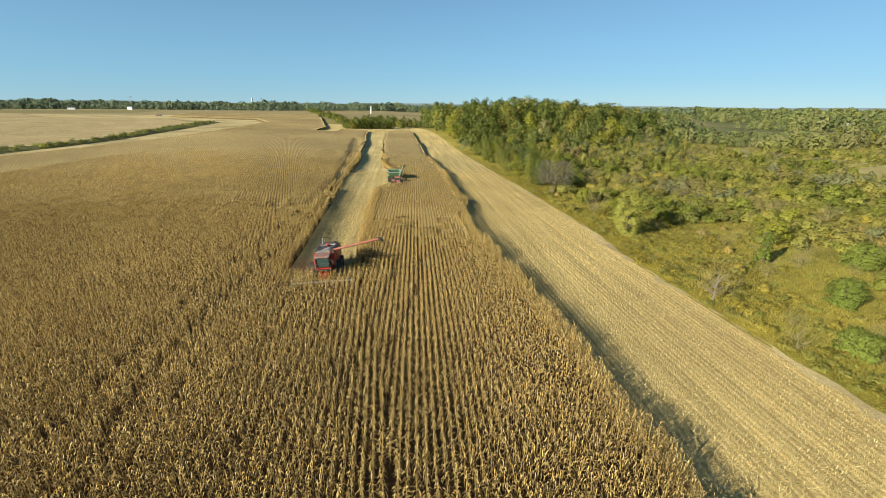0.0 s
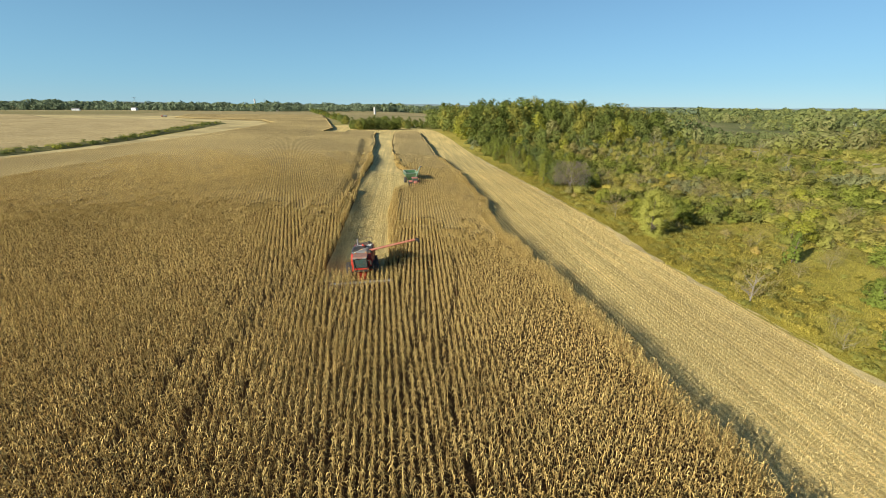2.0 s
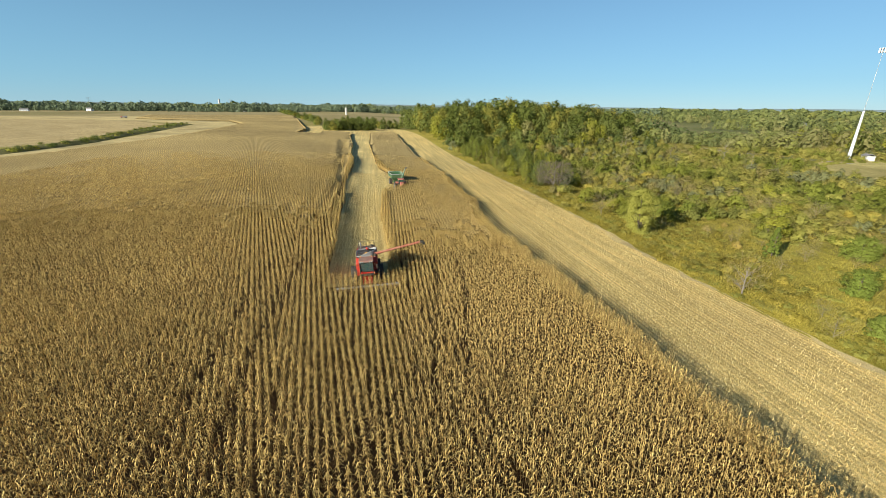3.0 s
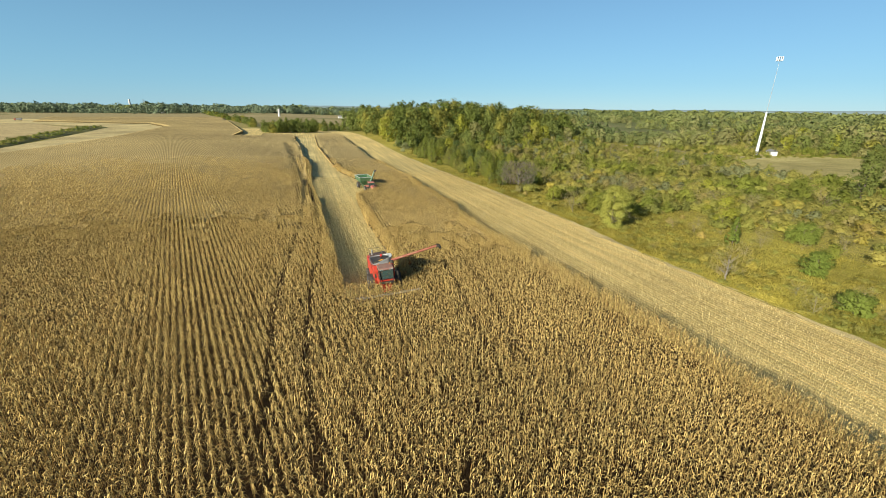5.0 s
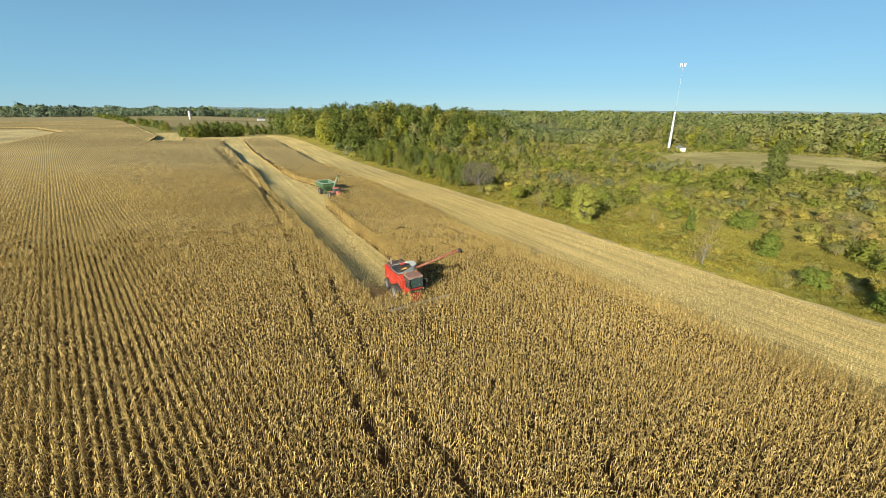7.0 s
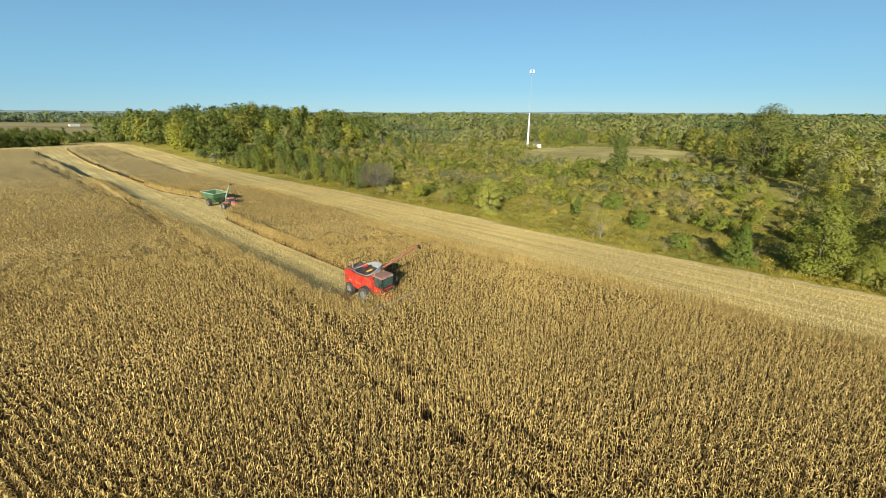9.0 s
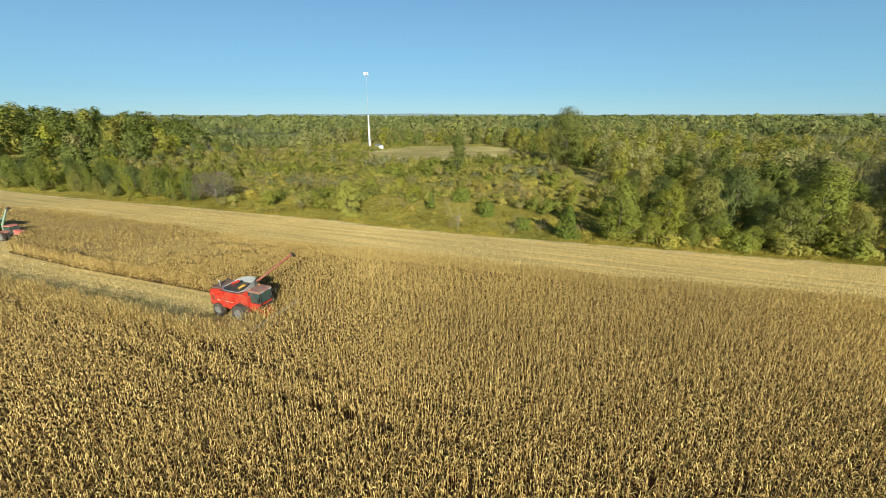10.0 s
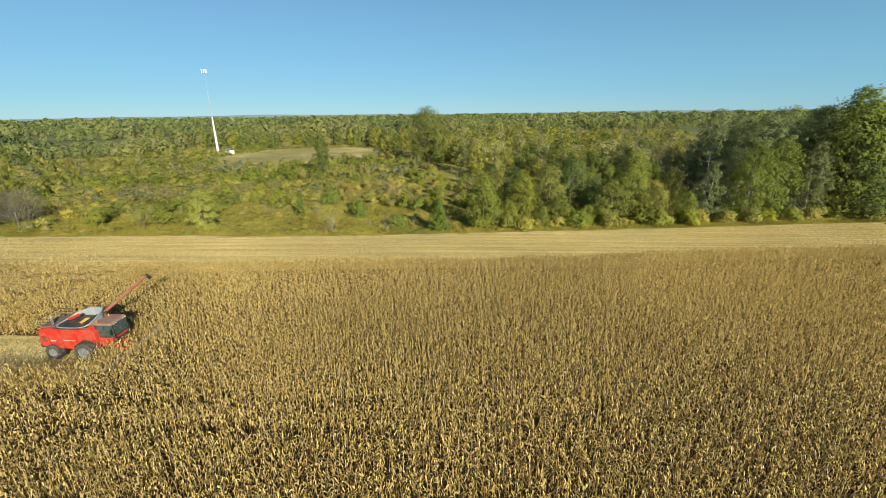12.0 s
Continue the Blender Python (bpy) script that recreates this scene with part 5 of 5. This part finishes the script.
    part("cab_roof", bm, ROOFRED, ob, "dusty grey-red cab roof")
    bm = bmesh.new()
    prism(bm, [(-3.05, 2.3), (-3.2, 3.56), (-1.3, 3.56), (-1.3, 2.25), (-2.8, 2.2)], -0.92, 0.92, 0.03)
    part("cab_glass", bm, GLASS, ob, "large tinted cab windows")
    bm = bmesh.new()
    for sx in (-0.94, 0.94):
        rod(bm, (sx, -3.18, 2.0), (sx, -3.22, 3.58), 0.05, 8)
        rod(bm, (sx, -1.3, 1.9), (sx, -1.3, 3.58), 0.07, 8)
        rod(bm, (sx, -2.2, 1.9), (sx, -2.2, 3.58), 0.035, 8)
    box(bm, -1.0, 1.0, -3.2, -1.3, 1.7, 1.92, 0.03)
    for z in (2.28, 2.75):
        rod(bm, (-0.95, -3.1, z), (0.95, -3.1, z), 0.03, 6)
        for sx in (-0.95, 0.95):
            rod(bm, (sx, -3.1, z), (sx, -1.3, z), 0.03, 6)
    part("cab_frame", bm, BLACK, ob)
    bm = bmesh.new()
    prism(bm, [(-2.95, 1.95), (-2.95, 2.22), (-1.2, 2.22), (-1.2, 1.2), (-2.1, 1.25)], -1.12, 1.12, 0.05)
    part("cab_apron", bm, RED, ob)
    bm = bmesh.new()
    box(bm, -0.3, 0.3, -2.1, -1.6, 2.2, 2.4, 0.05)
    box(bm, -0.3, 0.3, -1.65, -1.5, 2.4, 3.1, 0.05)
    part("seat", bm, BLACK, ob)
    for sx in (-0.8, -0.5, 0.5, 0.8):
        part("work_lamp", made(box, sx - 0.09, sx + 0.09, -3.42, -3.34, 3.62, 3.74, 0.02), LAMP, ob)
    for sx in (-1, 1):
        bm = bmesh.new()
        rod(bm, (sx * 1.0, -3.1, 3.3), (sx * 1.55, -3.35, 3.25), 0.025)
        box(bm, sx * 1.55 - 0.12, sx * 1.55 + 0.12, -3.40, -3.32, 2.75, 3.3, 0.03)
        part("mirror", bm, BLACK, ob)
        part("beacon", made(lathe, [(0, 0.07), (0.14, 0.06), (0.17, 0.02)], (sx * 0.8, -1.5, 3.8), "z", 12), AMBER, ob, "amber beacon")
    # platform, steps and rail on the left side
    bm = bmesh.new()
    box(bm, 0.95, 1.75, -2.6, -1.25, 1.75, 1.85)
    for k in range(4):
        box(bm, 1.6, 1.95, -2.5, -1.9, 0.5 + k * 0.32, 0.54 + k * 0.32)
    for y in (-2.55, -1.85):
        rod(bm, (1.95, y, 0.45), (1.75, y, 2.8), 0.025)
    rod(bm, (1.75, -2.55, 2.8), (1.75, -1.3, 2.8), 0.025)
    part("steps", bm, BLACK, ob)
    # feeder house and corn head
    bm = bmesh.new()
    prism(bm, [(-1.5, 1.2), (-1.5, 2.0), (-3.6, 0.95), (-3.6, 0.35)], -0.7, 0.7, 0.03)
    part("feeder_house", bm, RED, ob)
    head = part("corn_head", made(prism, [(-3.6, 0.2), (-3.6, 0.75), (-3.9, 0.78), (-4.5, 0.45), (-4.4, 0.2)], -4.65, 4.65, 0.03), MUD, ob)
    for k in range(13):
        cx = -4.572 + k * 0.762
        bm = bmesh.new()
        tube(bm, [(cx, -4.2, 0.42), (cx, -5.0, 0.34), (cx, -5.7, 0.1)], [0.2, 0.16, 0.04], 8)
        part("snout", bm, MUD, head)
    bm = bmesh.new()
    rod(bm, (-4.5, -4.15, 0.55), (4.5, -4.15, 0.55), 0.2, 14)
    part("cross_auger", bm, GREY_METAL, head)
    # axles and wheels: wide singles in front, smaller behind
    bm = bmesh.new()
    rod(bm, (-2.1, -0.55, 0.98), (2.1, -0.55, 0.98), 0.16)
    rod(bm, (-1.5, 3.5, 0.78), (1.5, 3.5, 0.78), 0.12)
    part("axle", bm, BLACK, ob)
    for sx in (-1, 1):
        wheel(ob, sx * 2.0, -0.55, 1.12, 1.12, 0.80, RIM)
        wheel(ob, sx * 1.65, 3.5, 0.84, 0.84, 0.6, RIM, 18)
    # fenders, tail lamps, flag of the slow vehicle sign
    for sx in (-1, 1):
        part("tail_lamp", made(box, sx * 1.3 - 0.1, sx * 1.3 + 0.1, 4.9, 4.98, 2.3, 2.5, 0.02), AMBER, ob)
    bm = bmesh.new()
    prism(bm, [(-0.2, 1.05), (0.2, 1.05), (0.0, 1.4)], -0.01, 0.01)
    for v in bm.verts:
        v.co = Vector((v.co.y, 5.0 + v.co.x, v.co.z + 0.9))
    part("warning_triangle", bm, AMBER, ob)
    return tagged(ob, "red combine harvester unloading auger out, cutting standing corn", "combine")


combine = build_combine()
combine.matrix_basis = pose(-12.2, SWATH_Y + 0.6, float(lie(-12.2, 61)) + 0.04, 0, -2.5, 0) @ Matrix.Diagonal((1.04, 1.05, 1.15, 1))


def build_tractor():
    """A red row-crop tractor facing -y."""
    ob = new("tractor")
    bm = bmesh.new()
    prism(bm, [(-3.0, 1.1), (-3.05, 1.6), (-2.8, 1.95), (-0.9, 2.15), (-0.9, 1.0)], -0.48, 0.48, 0.08)
    part("bonnet", bm, PINK, ob)
    part("grille", made(box, -0.40, 0.40, -3.10, -3.03, 1.15, 1.7, 0.02), BLACK, ob)
    for sx in (-0.3, 0.3):
        part("headlamp", made(box, sx - 0.08, sx + 0.08, -3.13, -3.09, 1.45, 1.6, 0.02), LAMP, ob)
    part("chassis", made(box, -0.4, 0.4, -2.9, 1.2, 0.7, 1.1, 0.05), BLACK, ob)
    bm = bmesh.new()
    prism(bm, [(-0.95, 1.35), (-0.85, 2.85), (0.75, 2.85), (0.9, 1.35)], -0.8, 0.8, 0.04)
    part("cab_glass", bm, GLASS, ob)
    bm = bmesh.new()
    prism(bm, [(-1.0, 2.84), (-0.9, 3.05), (0.8, 3.05), (0.9, 2.84)], -0.9, 0.9, 0.05)
    part("cab_roof", bm, PINK, ob)
    bm = bmesh.new()
    for sx in (-0.82, 0.82):
        rod(bm, (sx, -0.95, 1.35), (sx, -0.86, 2.85), 0.05)
        rod(bm, (sx, 0.9, 1.35), (sx, 0.76, 2.85), 0.05)
    part("cab_frame", bm, BLACK, ob)
    for sx in (-1, 1):
        bm = bmesh.new()
        prism(bm, [(-0.6, 1.75), (0.0, 2.05), (1.2, 2.0), (1.5, 1.6), (1.1, 1.9), (0.0, 1.95)], sx * 1.25 - 0.45, sx * 1.25 + 0.45, 0.02)
        part("fender", bm, PINK, ob)
        wheel(ob, sx * 1.05, 0.45, 0.95, 0.95, 0.5, RIM)
        wheel(ob, sx * 1.75, 0.45, 0.95, 0.95, 0.5, RIM)
        wheel(ob, sx * 0.95, -2.3, 0.66, 0.66, 0.42, RIM, 18)
    bm = bmesh.new()
    lathe(bm, [(0, 0.07), (1.2, 0.07), (1.25, 0.05)], (0.55, -1.1, 1.9), "z", 12)
    part("exhaust", bm, BLACK, ob)
    part("drawbar", made(box, -0.1, 0.1, 1.0, 2.2, 0.5, 0.62), BLACK, ob)
    return tagged(ob, "dusty red tractor with dual rear wheels hitched to a grain cart", "tractor")


def build_cart():
    """A green grain cart with its folding auger raised, behind the tractor."""
    ob = new("grain_cart")
    bm = bmesh.new()
    lo = [(-0.7, -1.7, 1.05), (0.7, -1.7, 1.05), (0.7, 1.6, 1.05), (-0.7, 1.6, 1.05)]
    mid = [(-1.75, -2.6, 2.3), (1.75, -2.6, 2.3), (1.75, 2.9, 2.3), (-1.75, 2.9, 2.3)]
    hi = [(-1.85, -2.9, 3.35), (1.85, -2.9, 3.35), (1.85, 3.1, 3.35), (-1.85, 3.1, 3.35)]
    rings = [[bm.verts.new(p) for p in ring] for ring in (lo, mid, hi)]
    inner = [[bm.verts.new((p[0] * 0.965, p[1] * 0.975, p[2] + 0.05 * (i == 0))) for p in ring] for i, ring in enumerate((lo, mid, hi))]
    for rr_ in (rings, inner):
        for a, b in zip(rr_, rr_[1:]):
            for k in range(4):
                bm.faces.new((a[k], a[(k + 1) % 4], b[(k + 1) % 4], b[k]))
        bm.faces.new(rr_[0])
    for k in range(4):
        bm.faces.new((rings[2][k], rings[2][(k + 1) % 4], inner[2][(k + 1) % 4], inner[2][k]))
    bmesh.ops.recalc_face_normals(bm, faces=bm.faces[:])
    part("hopper", bm, GREEN, ob)
    bm = bmesh.new()
    for a, b in zip(hi, hi[1:] + hi[:1]):
        rod(bm, a, b, 0.06)
    part("hopper_rim", bm, CREAM, ob, "pale rim rail")
    for sx in (-1, 1):
        for k in range(6):
            y = -2.3 + k * 0.95
            bm = bmesh.new()
            rod(bm, (sx * 1.76, y, 2.25), (sx * 1.87, y, 3.33), 0.05, 6)
            part("rib", bm, GREEN, ob)
    gx, gy = np.meshgrid(np.linspace(-1.66, 1.66, 10), np.linspace(-2.5, 2.75, 12))
    part_mesh("grain_heap", grid_mesh("grain_heap", gx, gy, 2.3 + 0.2 * np.exp(-(gx ** 2 + gy ** 2) / 2.5), YELLOW), ob, "yellow shelled corn")
    bm = bmesh.new()
    tube(bm, [(1.1, -2.8, 0.9), (1.1, -3.0, 2.5)], [0.22, 0.22], 14)
    tube(bm, [(1.1, -3.0, 2.4), (2.1, -3.5, 5.1)], [0.17, 0.16], 14)
    au = part("auger", bm, WORN_GREEN, ob, "weathered green raised auger tube")
    bm = bmesh.new()
    tube(bm, [(2.08, -3.48, 5.05), (2.35, -3.6, 5.3), (2.6, -3.65, 5.05)], [0.24, 0.25, 0.2], 12)
    part("spout", bm, BLACK, au)
    bm = bmesh.new()
    box(bm, -0.9, -0.7, -3.0, 2.2, 0.75, 0.95)
    box(bm, 0.7, 0.9, -3.0, 2.2, 0.75, 0.95)
    box(bm, -0.12, 0.12, -5.0, -2.4, 0.6, 0.8)
    rod(bm, (-1.8, 0.4, 0.85), (1.8, 0.4, 0.85), 0.12)
    part("frame", bm, GREEN, ob)
    for sx in (-1, 1):
        wheel(ob, sx * 1.6, 0.4, 0.88, 0.88, 0.75, RIM)
    return tagged(ob, "green grain cart with raised weathered auger behind a tractor", "grain cart")


cart = build_cart()
cart.matrix_basis = pose(-2.6, 155.6, float(lie(-2.6, 156)) + 0.05, 0, 0, 8) @ Matrix.Scale(1.25, 4)
tractor = build_tractor()
tractor.matrix_basis = pose(-1.4, 146.8, float(lie(-1.4, 147)) + 0.05, 0, 0, 8) @ Matrix.Scale(1.15, 4)


# ---------------------------------------------------------------- mast, shelter and far buildings
def build_mast(x, y, tall):
    ob = new("mast")
    x, y = x * PLAN, y * PLAN
    z = float(lie(x, y))
    bm = bmesh.new()
    lathe(bm, [(-0.2, 1.3), (0.1, 1.3), (0.12, 1.1), (tall * 0.45, 0.6)], (0, 0, 0), "z", 18)
    part("pole", bm, POLE, ob)
    bm = bmesh.new()
    lathe(bm, [(tall * 0.45, 0.16), (tall, 0.09)], (0, 0, 0), "z", 14)
    part("upper_pole", bm, GREY_METAL, ob, "slim galvanised upper pole")
    bm = bmesh.new()
    for zz in (tall - 1.0, tall - 3.2):
        lathe(bm, [(0, 1.9), (0.12, 1.9), (0.14, 1.7)], (0, 0, zz), "z", 18)
    part("antenna_ring", bm, GREY_METAL, ob)
    for k in range(9):
        a = 6.28318 * k / 9
        bm = bmesh.new()
        cx, cy = math.cos(a) * 2.0, math.sin(a) * 2.0
        box(bm, cx - 0.2, cx + 0.2, cy - 0.2, cy + 0.2, tall - 3.6, tall - 0.6, 0.05)
        part("antenna", bm, WHITE, ob)
    ob.matrix_basis = pose(x, y, z)
    return tagged(ob, "tall white monopole mast with antennas on top", "mast")


build_mast(243, 188, 71)


def build_hut(name, x, y, w, d, h, wall, turn, label):
    """A small gabled building with door and window."""
    x, y = x * PLAN, y * PLAN
    ob = new(name)
    bm = bmesh.new()
    box(bm, -w / 2, w / 2, -d / 2, d / 2, -0.3, h)
    part("wall", bm, wall, ob)
    bm = bmesh.new()
    prism(bm, [(-d / 2 - 0.3, h), (0, h + d * 0.28), (d / 2 + 0.3, h), (d / 2 + 0.3, h + 0.12), (0, h + d * 0.28 + 0.15), (-d / 2 - 0.3, h + 0.12)], -w / 2 - 0.3, w / 2 + 0.3)
    part("roof", bm, ROOF, ob)
    part("door", made(box, -0.5, 0.5, -d / 2 - 0.05, -d / 2 - 0.01, 0, 2.05), ROOF, ob)
    for sx in (-0.32, 0.32):
        part("window", made(box, sx * w - 0.5, sx * w + 0.5, -d / 2 - 0.05, -d / 2 - 0.01, 1.0, min(2.1, h - 0.2)), BLACK, ob)
    ob.matrix_basis = pose(x, y, float(lie(x, y)), 0, 0, turn)
    return tagged(ob, label, "building")


build_hut("equipment_shelter", 247, 182, 7.5, 4.5, 3.2, CREAM, 60, "small white equipment shelter at the foot of a mast")
build_hut("barn", -300, 1056, 26, 13, 5, WHITE, 20, "long white farm building far across the fields")
build_hut("farmhouse", -615, 1069, 14, 10, 6, WHITE, -10, "white farmhouse far across the fields")
build_hut("shed", -700, 1010, 18, 9, 4, WHITE, 15, "pale farm shed by a far treeline")
build_hut("house", 60, 900, 16, 9, 4.5, CONCRETE, 10, "pale house beyond the wood")
build_hut("cottage", 640, 560, 14, 9, 4, WHITE, 30, "pale cottage among distant woods")


def build_silo(x, y, r, h):
    ob = new("silo")
    x, y = x * PLAN, y * PLAN
    bm = bmesh.new()
    lathe(bm, [(-0.5, r), (h, r)], (0, 0, 0), "z", 24)
    part("wall", bm, CONCRETE, ob)
    bm = bmesh.new()
    lathe(bm, [(h, r * 1.03), (h + r * 0.5, r * 0.8), (h + r * 0.9, r * 0.3)], (0, 0, 0), "z", 24)
    part("dome", bm, CONCRETE, ob)
    ob.matrix_basis = pose(x, y, float(lie(x, y)))
    return tagged(ob, "pale concrete farm silo with a domed cap", "silo")


build_silo(-54, 830, 2.5, 15)
build_silo(-740, 2300, 5, 48)


def build_pylon(x, y, h):
    """A lattice pylon."""
    ob = new("pylon")
    x, y = x * PLAN, y * PLAN
    bm = bmesh.new()
    for k in range(6):
        z0, z1 = h * k / 6, h * (k + 1) / 6
        w0, w1 = 3.6 * (1 - z0 / h * 0.85), 3.6 * (1 - z1 / h * 0.85)
        for sx, sy in ((1, 1), (1, -1), (-1, -1), (-1, 1)):
            rod(bm, (sx * w0, sy * w0, z0), (sx * w1, sy * w1, z1), 0.18, 4)
            rod(bm, (sx * w0, sy * w0, z0), (-sx * w1 if sx == sy else sx * w1, -sy * w1 if sx != sy else sy * w1, z1), 0.12, 4)
    part("lattice", bm, GREY_METAL, ob)
    for f in (0.7, 0.82, 0.94):
        bm = bmesh.new()
        rod(bm, (-7, 0, h * f), (7, 0, h * f), 0.2, 4)
        part("crossarm", bm, GREY_METAL, ob)
    ob.matrix_basis = pose(x, y, float(lie(x, y)), 0, 0, 30)
    return tagged(ob, "grey lattice power pylon on the skyline", "pylon", "pylons on the skyline")


p1 = build_pylon(-760, 1330, 42)
copy_thing(p1, pose(-611, 2028, float(lie(-611, 2028)), 0, 0, 30))


def build_truck(x, y):
    """A far red grain truck standing in the stubble."""
    ob = new("grain_truck")
    x, y = x * PLAN, y * PLAN
    part("box", made(box, -2.6, 3.6, -1.25, 1.25, 1.1, 3.2, 0.05), ROOF, ob)
    part("cab", made(box, -5.0, -2.9, -1.15, 1.15, 0.8, 2.9, 0.15), DARKRED, ob)
    part("chassis", made(box, -4.8, 3.5, -0.5, 0.5, 0.7, 1.0), BLACK, ob)
    for wx in (-4.0, 1.2, 2.6):
        for sy in (-1.05, 1.05):
            bm = bmesh.new()
            lathe(bm, [(-0.18, 0.5), (0.18, 0.5)], (wx, sy, 0.5), "y", 16)
            part("wheel", bm, RUBBER, ob)
    ob.matrix_basis = pose(x, y, float(lie(x, y)) + 0.08, 0, 0, 10)
    return tagged(ob, "dark red grain truck parked in far stubble", "truck")


build_truck(-312, 600)
